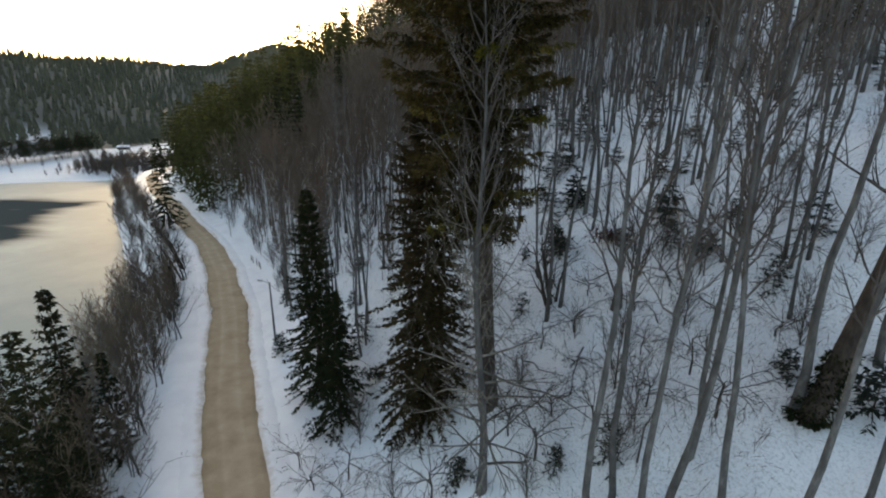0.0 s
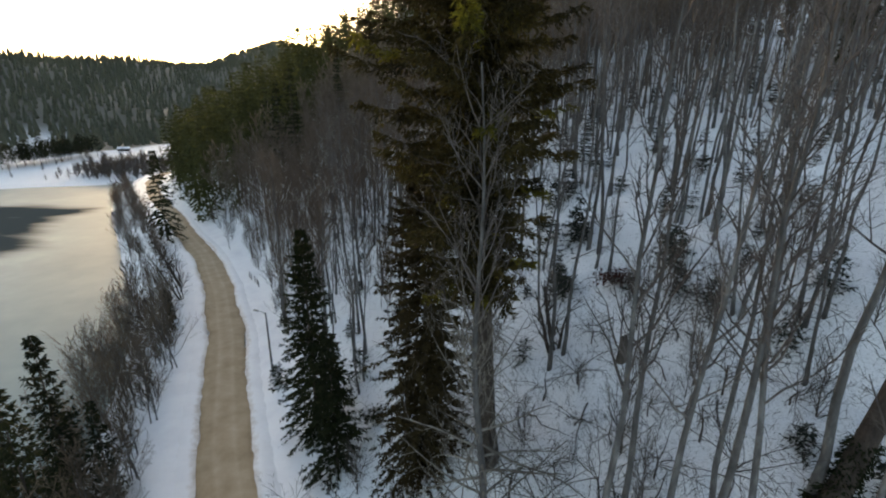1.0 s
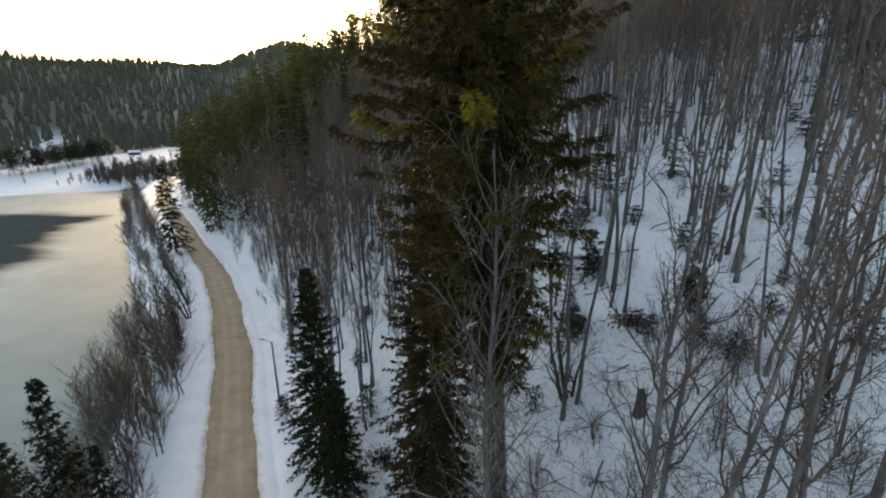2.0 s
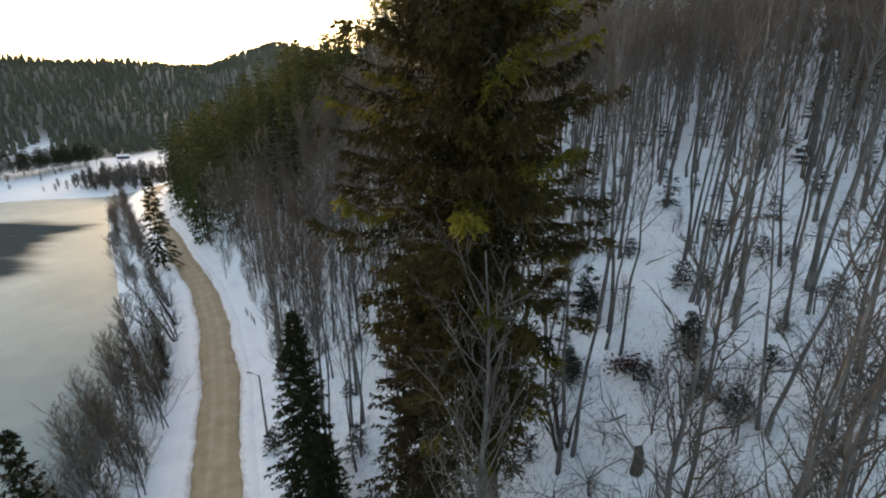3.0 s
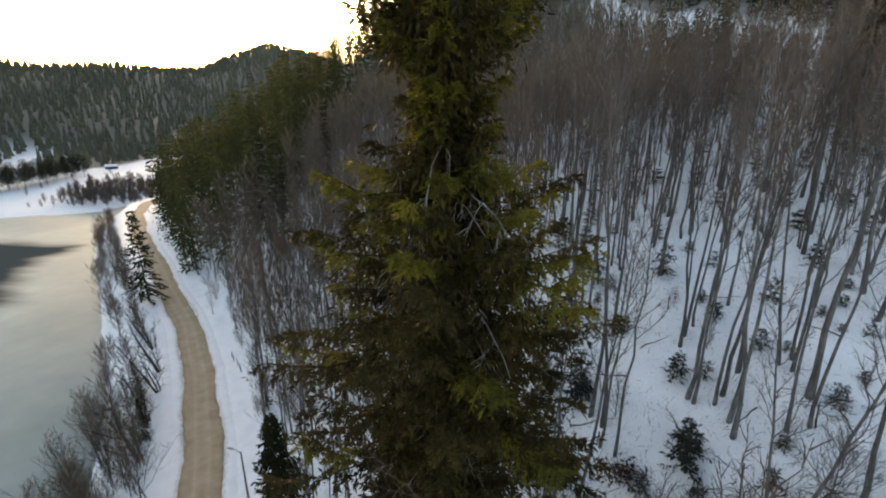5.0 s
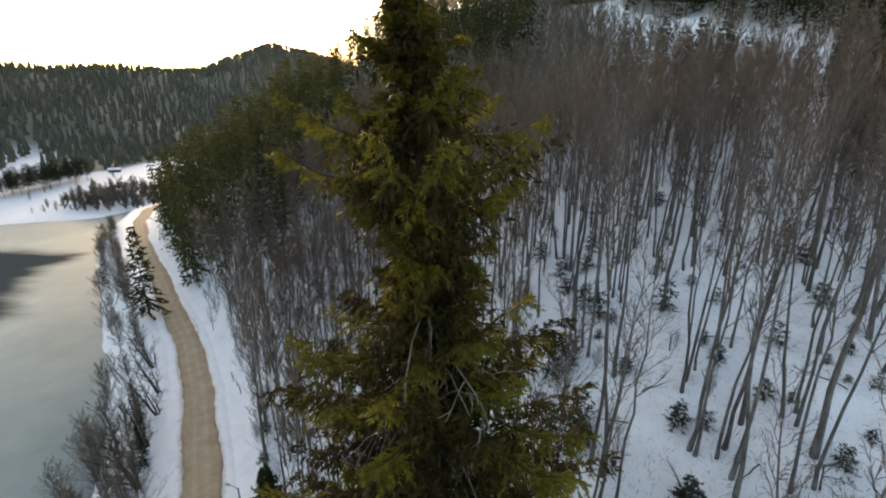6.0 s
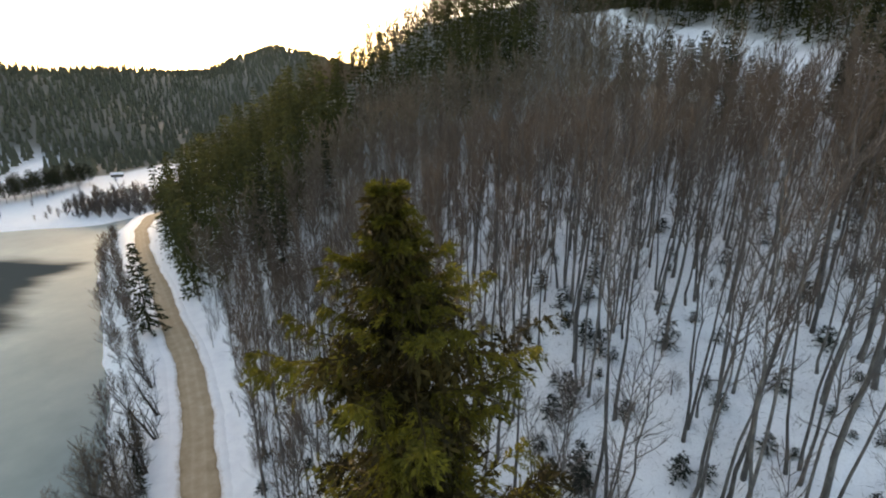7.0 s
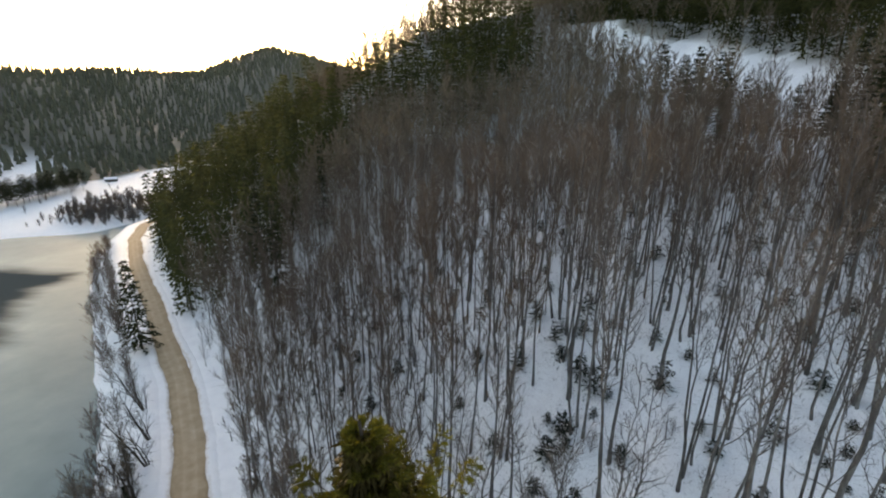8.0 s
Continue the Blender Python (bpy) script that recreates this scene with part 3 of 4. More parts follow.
# ---- lake ----
def ice_material():
    """Grey wind-polished ice; where the mesh says so it is dark and without gloss, with streaks along the wind."""
    m = material("lake_ice", [(0.3, (0.145, 0.20, 0.205)), (0.5, (0.21, 0.27, 0.27)), (0.65, (0.30, 0.36, 0.355)), (0.8, (0.44, 0.50, 0.485))], 0.022, 0.36, 0.05, 0.6, (1, 1, 1), shine=0.08)
    n, l = m.node_tree.nodes, m.node_tree.links
    p = n["Principled BSDF"]
    ramp = next(x for x in n if x.type == "VALTORGB")
    tc = next(x for x in n if x.type == "TEX_COORD")
    mp = n.new("ShaderNodeMapping")
    mp.inputs["Rotation"].default_value = (0, 0, radians(35))
    mp.inputs["Scale"].default_value = (0.035, 0.16, 1)
    l.new(tc.outputs["Object"], mp.inputs["Vector"])
    streak = n.new("ShaderNodeTexNoise")
    streak.inputs["Scale"].default_value = 1.0
    streak.inputs["Detail"].default_value = 7
    l.new(mp.outputs["Vector"], streak.inputs["Vector"])
    dark_patch = n.new("ShaderNodeAttribute")
    dark_patch.attribute_name = "dark_patch"
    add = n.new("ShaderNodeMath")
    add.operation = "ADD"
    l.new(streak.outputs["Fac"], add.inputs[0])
    l.new(dark_patch.outputs["Fac"], add.inputs[1])
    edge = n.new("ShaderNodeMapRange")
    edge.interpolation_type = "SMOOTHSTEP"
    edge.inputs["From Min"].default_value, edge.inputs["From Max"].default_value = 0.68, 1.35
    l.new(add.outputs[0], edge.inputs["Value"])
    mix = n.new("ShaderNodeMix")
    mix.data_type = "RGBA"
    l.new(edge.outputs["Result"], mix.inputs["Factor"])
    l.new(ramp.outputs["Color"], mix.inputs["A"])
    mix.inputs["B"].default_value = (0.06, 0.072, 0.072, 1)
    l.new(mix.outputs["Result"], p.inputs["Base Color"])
    gloss = n.new("ShaderNodeMapRange")
    gloss.inputs["To Min"].default_value, gloss.inputs["To Max"].default_value = 0.08, 0.0
    l.new(edge.outputs["Result"], gloss.inputs["Value"])
    l.new(gloss.outputs["Result"], p.inputs["Specular IOR Level"])
    return m


ICE = ice_material()
lx = np.concatenate([np.linspace(-620, -240, 20), np.linspace(-235, -60, 60), np.linspace(-45, 40, 6)])
ly = np.concatenate([np.linspace(-300, 20, 12), np.linspace(26, 200, 60), np.linspace(215, 420, 10)])
LX, LY = np.meshgrid(lx, ly)
i = np.arange(LX.size).reshape(LX.shape)
lf = np.stack([i[:-1, :-1], i[:-1, 1:], i[1:, 1:], i[1:, :-1]], -1).reshape(-1, 4)
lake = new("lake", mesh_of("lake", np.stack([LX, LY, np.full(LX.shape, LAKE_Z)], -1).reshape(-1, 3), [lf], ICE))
tagged(lake, "frozen lake with grey wind-swept ice and a dark patch", "lake", kind="structure")
# the dark patch lies between two edges: a lower one along the bank and an upper one along the meadow
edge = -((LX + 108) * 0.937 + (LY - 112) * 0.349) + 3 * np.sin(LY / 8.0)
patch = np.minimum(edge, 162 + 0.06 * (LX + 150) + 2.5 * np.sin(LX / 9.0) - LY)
dark_patch = lake.data.attributes.new("dark_patch", "FLOAT", "POINT")
dark_patch.data.foreach_set("value", smooth(patch, -10, 12).ravel().astype(np.float32))

LONE = [(-41.5, 211, 0.8), (-36, 104, 0.95), (-26, 118, 0.8), (-44, 118, 0.9), (54, 155, 0.75), (72.6, 95.4, 0.8), (65.8, 78.8, 0.9), (57, 73, 0.95), (62, 78, 1.0), (52.5, 67, 0.8), (68, 86, 0.9), (60, 112, 0.72), (57, 106, 0.66), (63.5, 118, 0.75), (55.5, 119, 0.6), (61, 107, 0.6)]

# ---- tall spruce that the camera rises past ----
rng = np.random.default_rng(11)
BIG_X, BIG_Y, BIG_TOP = 3.1, 25.5, 45.1
big_z = float(height(BIG_X, BIG_Y))
BIG_H = BIG_TOP - big_z


def big_axis(u):
    return np.array([-2.4 * u ** 0.8, -6.5 * u ** 0.85])


def big_reach(below_top, az):
    reach = float(np.interp(below_top, [0, 0.5, 1.2, 1.8, 2.4, 2.9, 3.5, 4.1, 4.8, 6.1, 7.8, 10.5, 14, 18, 21, 26, 40],
                            [0.06, 0.24, 0.55, 0.8, 1.1, 1.6, 2.3, 2.2, 0.95, 0.75, 2.5, 3.6, 3.8, 3.4, 2.8, 1.8, 1.1]))
    return reach * (1 + float(np.interp(below_top, [2, 4, 9, 14], [0, 0.1, 0.0, -0.08])) * math.cos(az))


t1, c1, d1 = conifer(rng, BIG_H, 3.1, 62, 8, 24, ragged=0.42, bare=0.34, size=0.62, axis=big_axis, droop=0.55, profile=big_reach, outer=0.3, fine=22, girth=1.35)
tall = make_tree("tall_spruce", (t1, c1, d1), (DARK_BARK, OLIVE, SHADED_OLD_NEEDLE), ("trunk", "crown", "older_foliage"), pose(BIG_X, BIG_Y, big_z), "tall old spruce with olive needles and many grey dead twigs")
for k in range(230):
    z = rng.uniform(3, BIG_H * 0.84)
    az, reach = k * 2.4, float(rng.uniform(1.2, 3.2))
    b = Build()
    crooked(b, rng, (*big_axis(z / BIG_H), z), (np.cos(az), np.sin(az), rng.uniform(-0.3, 0.3)), reach, 0.026, 2, rng.uniform(-2.2, -0.6), 0.34, 3)
    part("dead_branch", b.mesh("dead_branch", DEAD_TWIG), tall, "leafless grey branch")

t1, c1, d1 = conifer(rng, 21, 3.3, 54, 10, 62, ragged=0.22, bare=0.02, shape=0.4, size=0.46, droop=0.9)
brown = make_tree("spruce", (t1, c1), (DARK_BARK, BROWN_NEEDLE), ("trunk", "crown"), place(-1.0, 27.7), "brownish spruce with drooping half-dead branches on the snowy slope")
for k in range(60):
    az = k * 2.4
    b = Build()
    crooked(b, rng, (0, 0, rng.uniform(1.5, 16)), (np.cos(az), np.sin(az), 0.05), rng.uniform(1.8, 3.6), 0.028, 2, rng.uniform(-1.2, 0.1), 0.36, 3)
    part("dead_branch", b.mesh("dead_branch", DEAD_TWIG), brown, "leafless grey branch")

t1, c1, d1 = conifer(rng, 11.5, 2.5, 32, 8, 46, ragged=0.3, bare=0.02, shape=0.65, size=0.42, droop=0.8)
make_tree("spruce", (t1, c1), (DARK_BARK, DARK_NEEDLE), ("trunk", "crown"), place(-8.1, 30.9), "smaller dark spruce with drooping boughs before a taller one")
t1, c1, d1 = conifer(rng, 18.4, 3.0, 48, 9, 56, ragged=0.28, bare=0.02, shape=0.7, size=0.42, droop=0.7)
make_tree("spruce", (t1, c1), (DARK_BARK, NEEDLE), ("trunk", "crown"), place(-10.9, 35.6), "dense dark green spruce beside the road's snowy verge")

t1, c1, d1 = conifer(rng, 20, 3.5, 26, 6, 26, ragged=0.3, bare=0.1, shape=0.7, size=0.85, droop=0.8)
make_tree("spruce", (t1, c1), (DARK_BARK, NEEDLE), ("trunk", "crown"), place(-61.6, 98.8), "slender thin-crowned spruce between the road and the lake")

# ---- spruces by the lake shore ----
spruce_protos = []
for k in range(3):
    t1, c1, d1 = conifer(rng, 17 - k, 2.8, 28, 7, 30, ragged=0.3, bare=0.04, shape=0.85, size=0.55, droop=0.45)
    spruce_protos.append(make_tree("spruce", (t1, c1), (DARK_BARK, DARK_NEEDLE), ("trunk", "crown"), place(*[(-30, 31.5), (-27, 25.5), (-34, 28.5)][k]),
                                   "dark green spruce on the bank above the lake"))
for k, (x, y, s) in enumerate([(-23, 23.5, 0.62), (-25.5, 30, 0.6), (-20.5, 19.5, 0.75), (-37, 33, 0.8), (-31, 22, 1.0), (-26, 18, 0.9), (-36.5, 57, 0.36), (-43, 66, 0.4)]):
    stand(spruce_protos[k % 3], x, y, 70 * k, s)

# ---- tall conifers standing out of the leafless wood ----
t1, c1, d1 = conifer(rng, 25, 3.4, 26, 7, 16, ragged=0.3, bare=0.1, shape=0.8, size=0.8, droop=0.45)
lone = make_tree("spruce", (t1, c1), (DARK_BARK, NEEDLE), ("trunk", "crown"), place(-31.3, 99.0, 0, 1.05), "tall green spruce rising out of the leafless wood")
for k, (x, y, s) in enumerate(LONE):
    stand(lone, x, y, 50 * k, s)
t1, c1, d1 = conifer(rng, 12, 2.9, 20, 7, 16, ragged=0.3, bare=0.05, shape=0.75, size=0.75, droop=0.4)
young = make_tree("spruce", (t1, c1), (DARK_BARK, NEEDLE), ("trunk", "crown"), place(63.4, 149, 0, 1.2), "young green spruce at the foot of a snowy clearing", group="glade spruces")
for k, (x, y, s) in enumerate([(68.7, 140, 1.2), (71.6, 135, 1.1), (66.5, 143, 1.0), (71, 115.4, 0.85), (68.5, 117.5, 0.75), (73, 108.5, 0.85), (78.2, 105.6, 1.0), (75.5, 103, 0.8), (54, 153, 1.0), (80.5, 108, 0.8), (58, 151, 0.8)]):
    stand(young, x, y, 50 * k, s)
t1, c1 = bare_tree(rng, 19, 0, first=0.35, spread=0.45, thick=1.6)
make_tree("dead_tree", (t1, c1), (DARK_BARK, FAR_TWIG), ("trunk", "crown"), place(-10.6, 226), "dead tree with short stubs on the ridge")

# ---- leafless trees on the slope ----
GROUP = "leafless slope trees"
tree_protos = []
for k in range(8):
    tr, cr = bare_tree(rng, 15 + 1.0 * k, 2, first=0.46 + 0.02 * k, stems=(1, 2, 2, 1, 1, 3, 1, 2)[k], spread=0.8, thick=(0.95, 1.15, 1.0, 1.35, 0.9, 1.0, 1.2, 1.1)[k])
    tree_protos.append(make_tree("bare_tree", (tr, cr), (BARK, GREY_TWIG), ("trunk", "crown"), pose(0, 0, -500), "slender leafless tree with grey bark on the snowy slope", group=GROUP))
for k in range(3):
    tr, cr = bare_tree(rng, 17 + 1.5 * k, 1, first=0.5, stems=(1, 2, 1)[k], spread=0.85, thick=1.1)
    tree_protos.append(make_tree("bare_tree", (tr, cr), (BARK, TWIG), ("trunk", "crown"), pose(0, 0, -500), "slender leafless tree with grey bark on the snowy slope", group=GROUP))
for k in range(3):
    tr, cr = bare_tree(rng, 21 + k, 2, first=0.46, spread=0.55, thick=0.95)
    tree_protos.append(make_tree("bare_tree", (tr, cr), (BARK, GREY_TWIG), ("trunk", "crown"), pose(0, 0, -500), "tall slender leafless tree with pale grey bark", group=GROUP))


def forked_tree(m):
    """A tall pale tree: low limbs spread wide, the crown forks into steep crooked limbs."""
    root = empty("bare_tree", m, "tall pale leafless tree with forked limbs before a spruce", "tree", GROUP)
    u = np.linspace(0, 1, 12)
    line = np.stack([-1.0 * u ** 0.9 + 0.2 * np.sin(u * 9), -3.0 * u ** 1.3, 25 * u - 0.5 * (1 - u)], 1)
    b = Build()
    b.tube(line, 0.26 * (1 - 0.9 * u ** 0.8) + 0.1 * np.exp(-u * 20), 9)
    part("trunk", b.mesh("trunk", BARK, True), root)
    for k in range(62):
        f = 0.08 + 0.86 * (k + rng.uniform()) / 62
        p = [np.interp(f, u, line[:, c]) for c in range(3)]
        az = k * 2.4 + rng.uniform(-0.4, 0.4)
        high = f > 0.38
        b = Build()
        crooked(b, rng, p, (np.cos(az), np.sin(az), rng.uniform(1.0, 2.2) if high else rng.uniform(-0.15, 0.4)), rng.uniform(3.4, 6.2) * (1.15 - 0.5 * f),
                rng.uniform(0.04, 0.06) * (1.0 - 0.45 * f if high else 1.35), 2, rng.uniform(0.2, 0.9) if high else rng.uniform(-0.5, 0.5), 0.3)
        part("branch", b.mesh("branch", GREY_TWIG if f > 0.55 else DEAD_TWIG), root)


forked_tree(place(2.3, 20.9))


def leaning_tree(m):
    """A stout old tree that leans over the slope, ivy round its foot."""
    root = empty("leaning_tree", m, "stout old leafless tree leaning over the slope, ivy at its foot", "tree")
    u = np.linspace(0, 1, 16)
    line = np.stack([5.2 * u + 0.25 * np.sin(u * 5) - 0.4 * (1 - u) ** 6, 1.2 * u, 25 * u - 2.2 * (1 - u) ** 6], 1)
    b = Build()
    b.tube(line, 0.43 * (1 - 0.85 * u) + 0.15 * np.exp(-u * 14), 11)
    part("trunk", b.mesh("trunk", DARK_BARK, True), root)
    for k in range(16):
        b = Build()
        f = 0.3 + 0.68 * (k + rng.uniform()) / 16
        p = [np.interp(f, u, line[:, c]) for c in range(3)]
        az = k * 2.4
        crooked(b, rng, p, (np.cos(az), np.sin(az), 0.7), 5.5 * (1.25 - f), 0.09 * (1.2 - f), 2, 0.5)
        part("branch", b.mesh("branch", GREY_TWIG), root)
    b = Build()
    n = 1500
    f = rng.uniform(0.02, 0.16, n)
    base = np.stack([np.interp(f, u, line[:, c]) for c in range(3)], 1)
    az = rng.uniform(0, 6.28, n)
    base += np.stack([np.cos(az), np.sin(az), 0 * az], 1) * (rng.uniform(0.3, 0.52, n) + 0.35 * rng.uniform(0, 1, n) * (f < 0.09))[:, None]
    base[:, 2] = np.maximum(base[:, 2], 0.1)
    way = np.stack([np.cos(az), np.sin(az), rng.uniform(-0.9, 0.5, n)], 1) + rng.normal(0, 0.4, (n, 3))
    way /= np.linalg.norm(way, axis=1)[:, None]
    b.blades(base, way, rng.uniform(0.12, 0.3, n), rng.uniform(0.03, 0.06, n), rng.uniform(-1.5, 1.5, n))
    part("ivy", b.mesh("ivy", DARK_NEEDLE), root, "dark evergreen ivy leaves")


leaning_tree(place(16.2, 17.0))
KNOWN = [(11.6, 17.6), (6.9, 16.9), (7.6, 16.4), (8.4, 15.4), (9.7, 15.5), (11.1, 14.1), (13.3, 13.1), (7.7, 28.9), (19.8, 18.2), (14.1, 12.0),
         (12.3, 35.9), (22.1, 50.3), (17.5, 54.3), (19.3, 54.6), (15.9, 44.7), (19.9, 40.7), (26.3, 55.1), (27.3, 55.9), (18.6, 36.1), (20.2, 36.0),
         (21.8, 37.1), (24.6, 36.0), (24.1, 33.7), (19.7, 33.1), (31.4, 44.1), (35.0, 44.8), (22.1, 32.3), (27.1, 60.1), (23.7, 67.5), (16.0, 63.2),
         (6.6, 56.0), (11.2, 58.5), (3.0, 59.2), (-0.9, 56.8), (-6.8, 61.4), (-13.5, 73.2), (-16.3, 69.8),
         (14.5, 48.1), (14.4, 52.2), (13.0, 37.6), (19.5, 53.4), (24.3, 58.1), (20.5, 41.9), (35.2, 44.9), (18.3, 36.8), (24.6, 44.3)]


def scatter(rng, n, lo, hi, keep, gap, taken=()):
    """Random places in a box that keep() allows, at least gap apart."""
    cells = {}
    out = []

    def free(x, y):
        cx, cy = int(x // gap), int(y // gap)
        return all((x - a) ** 2 + (y - b) ** 2 > gap * gap for i in (-1, 0, 1) for j in (-1, 0, 1) for a, b in cells.get((cx + i, cy + j), ()))

    for x, y in taken:
        cells.setdefault((int(x // gap), int(y // gap)), []).append((x, y))
    pts = np.stack([rng.uniform(lo[0], hi[0], n), rng.uniform(lo[1], hi[1], n)], 1)
    ok = keep(pts[:, 0], pts[:, 1])
    for x, y in pts[ok]:
        if free(x, y):
            cells.setdefault((int(x // gap), int(y // gap)), []).append((x, y))
            out.append((float(x), float(y)))
    return out


def conifer_wood(x, y):
    """Where dark conifers stand instead of leafless trees."""
    s, a = road_side(x, y)
    foot = np.interp(s, [0, 10, 20, 28, 36, 50, 60, 77, 82, 90, 95, 106, 120, 140], [150, 150, 145, 142, 152, 165, 171, 178, 167, 158, 148, 143, 154, 170])
    low = (a > foot + 5 * np.sin(s / 5.0)) & ~((a > 200) & (s > 70) & (np.sin(a / 5.0) + np.sin(s / 4.0) > -1.5)) & (s < 140)
    high = above_glade(x, y) & (x > 52)
    return low | high | (np.hypot(x - 12, y - 186) < 11)


def leafless_wood(x, y):
    s, a = road_side(x, y)
    near = (np.hypot(x - 10, y - 26) < 6.5) | (np.hypot(x - 15, y - 30) < 4) | (np.hypot(x - 1, y - 14) < 9) | (np.hypot(x - 1, y - 24) < 4.5)
    gully = (np.abs(x + 4.5) < 2.2) & (y > 26) & (y < 42)
    seen = np.degrees(np.arctan2(x - 1, y - 4)) < 48
    return (s > np.where(a > 66, 8.0 + 1.2 * np.sin(a / 5.0), 11)) & seen & ~near & ~gully & ~clearing(x, y) & ~conifer_wood(x, y)


near_spots = scatter(rng, 9000, (-40, -4), (60, 92), lambda x, y: leafless_wood(x, y) & (np.hypot(x - 2, y - 14) < 60) & (np.hypot(x, y) > 9) & ~((x > 0) & (x < 16) & (y < 33)) & ~((x > 9) & (x < 36) & (y > 28) & (y < 52)), 3.2, KNOWN)
near_spots = KNOWN + sorted(near_spots, key=lambda p: math.hypot(p[0] - 6, p[1] - 20))[:205]
for k, (x, y) in enumerate(near_spots):
    which = 11 + k % 3 if k < 10 and k != 7 else k % 8 if k < len(KNOWN) or math.hypot(x - 2, y - 14) < 30 else 8 + k % 3
    stand(tree_protos[which], x, y, 137.5 * k, float(rng.uniform(0.9, 1.28)))
for k, (x, y) in enumerate([(31.5, 38), (33.5, 41.5), (36, 44), (38, 47.5), (35, 37.5), (40, 44), (42, 50), (29.5, 41), (44, 46), (37.5, 53), (34, 48.5), (41, 56), (46, 52)]):
    stand(tree_protos[11 + k % 3], x, y, 71 * k, float(rng.uniform(0.95, 1.15)))
for t in tree_protos:
    for o in list(t.children_recursive) + [t]:
        bpy.data.objects.remove(o)

mid_shapes = []
for k in range(6):
    tr, cr = bare_tree(rng, 17, 1, first=0.56, stems=(1, 2, 1, 1, 2, 1)[k], spread=0.9, thick=(0.95, 0.7, 1.1, 0.6, 0.75, 0.85)[k])
    v1, q1 = tr.arrays()
    v2, q2 = cr.arrays()
    mid_shapes.append((np.concatenate([v1, v2]), np.concatenate([q1, q2 + len(v1)])))
far_shapes = []
for k in range(6):
    tr, cr = bare_tree(rng, 17, 0, first=0.36, spread=1.15, thick=0.8)
    v1, q1 = tr.arrays()
    v2, q2 = cr.arrays()
    far_shapes.append((np.concatenate([v1, v2]), np.concatenate([q1, q2 + len(v1)])))


def on_ground(spots, sink=0.3):
    a = np.array(spots)
    return np.column_stack([a, height(a[:, 0], a[:, 1]) - sink])


mid_spots = scatter(rng, 24000, (-70, 0), (110, 135), lambda x, y: leafless_wood(x, y) & (np.hypot(x, y) < 118) & (np.hypot(x - 2, y - 14) > 46), 2.3, near_spots)
merged("leafless_wood", rng, mid_shapes, on_ground(mid_spots), TWIG, "leafless grey-brown wood on the snowy hillside", "wood", 0.75, 1.15)
pole_shapes = []
for k in range(4):
    tr, cr = bare_tree(rng, 9, 1, first=0.3, stems=(1, 2, 1, 2)[k], spread=0.8, thick=0.55)
    v1, q1 = tr.arrays()
    v2, q2 = cr.arrays()
    pole_shapes.append((np.concatenate([v1, v2]), np.concatenate([q1, q2 + len(v1)])))
pole_spots = scatter(rng, 3000, (-52, 34), (4, 98), lambda x, y: leafless_wood(x, y) & (np.hypot(x, y) > 40), 2.4, near_spots)[:230]
merged("leafless_thicket", rng, pole_shapes, on_ground(pole_spots), TWIG, "thin young leafless stems crowding between the trees", "wood", 0.6, 1.2)
far_spots = scatter(rng, 22000, (-130, 40), (150, 290), lambda x, y: leafless_wood(x, y) & (np.hypot(x, y) >= 118) & (np.hypot(x, y) < 290), 3.4)
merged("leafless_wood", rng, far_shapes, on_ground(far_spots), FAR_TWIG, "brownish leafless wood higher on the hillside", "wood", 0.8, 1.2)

def bent_stems(m):
    """Dark stems bowed down from one root."""
    root = empty("bent_tree", m, "dark bowed stems of an old shrub on the snow", "tree")
    for k, (dx, dy, ln, r) in enumerate([(-0.45, 0.1, 4.6, 0.17), (-0.2, 0.3, 5.2, 0.2), (0.12, 0.2, 4.2, 0.13)]):
        b = Build()
        crooked(b, rng, (0.25 * k, 0, -0.2), (dx, dy, 1), ln, r, 2, 0.1, 0.28)
        part("stem", b.mesh("stem", DARK_BARK), root)


bent_stems(place(7.6, 30.2))
# ---- conifer wood ----
con_shapes = []
for k in range(5):
    tr, cr, d = conifer(rng, 19, 2.5, 20, 6, 5, ragged=0.2, bare=0.04, shape=0.85, size=1.4, droop=0.5, limbs=False)
    v1, q1 = tr.arrays()
    v2, q2 = cr.arrays()
    con_shapes.append((np.concatenate([v1, v2]), np.concatenate([q1, q2 + len(v1)])))


def dark_wood(x, y):
    s, a = road_side(x, y)
    return (s > 7) & conifer_wood(x, y) & ~clearing(x, y) & (np.hypot(x, y) < 330)


con_spots = scatter(rng, 14000, (-140, 60), (190, 330), dark_wood, 4.3)
merged("conifer_wood", rng, con_shapes, on_ground(con_spots), MID_HAZE_NEEDLE, "dark green spruce wood on the hillside above the road", "wood", 0.8, 1.4)


def tier_tree(rng):
    """A far spruce of a few jagged tiers."""
    v, q = [], []
    for tier, (z0, z1, r) in enumerate([(1.5, 11, 3.0), (6.5, 17, 2.0)]):
        n = 6
        a = np.arange(n) * 2 * np.pi / n + rng.uniform(0, 1)
        rr = r * np.where(np.arange(n) % 2 == 0, 1, 0.6) * rng.uniform(0.8, 1.2, n)
        b = len(v)
        v += [(rr[i] * np.cos(a[i]), rr[i] * np.sin(a[i]), z0 + rng.uniform(-0.6, 0.6)) for i in range(n)] + [(0, 0, z1), (0.05, 0, z1)]
        q += [(b + i, b + (i + 1) % n, b + n + 1, b + n) for i in range(n)]
    return np.array(v), np.array(q)


tiers = [tier_tree(rng) for k in range(6)]


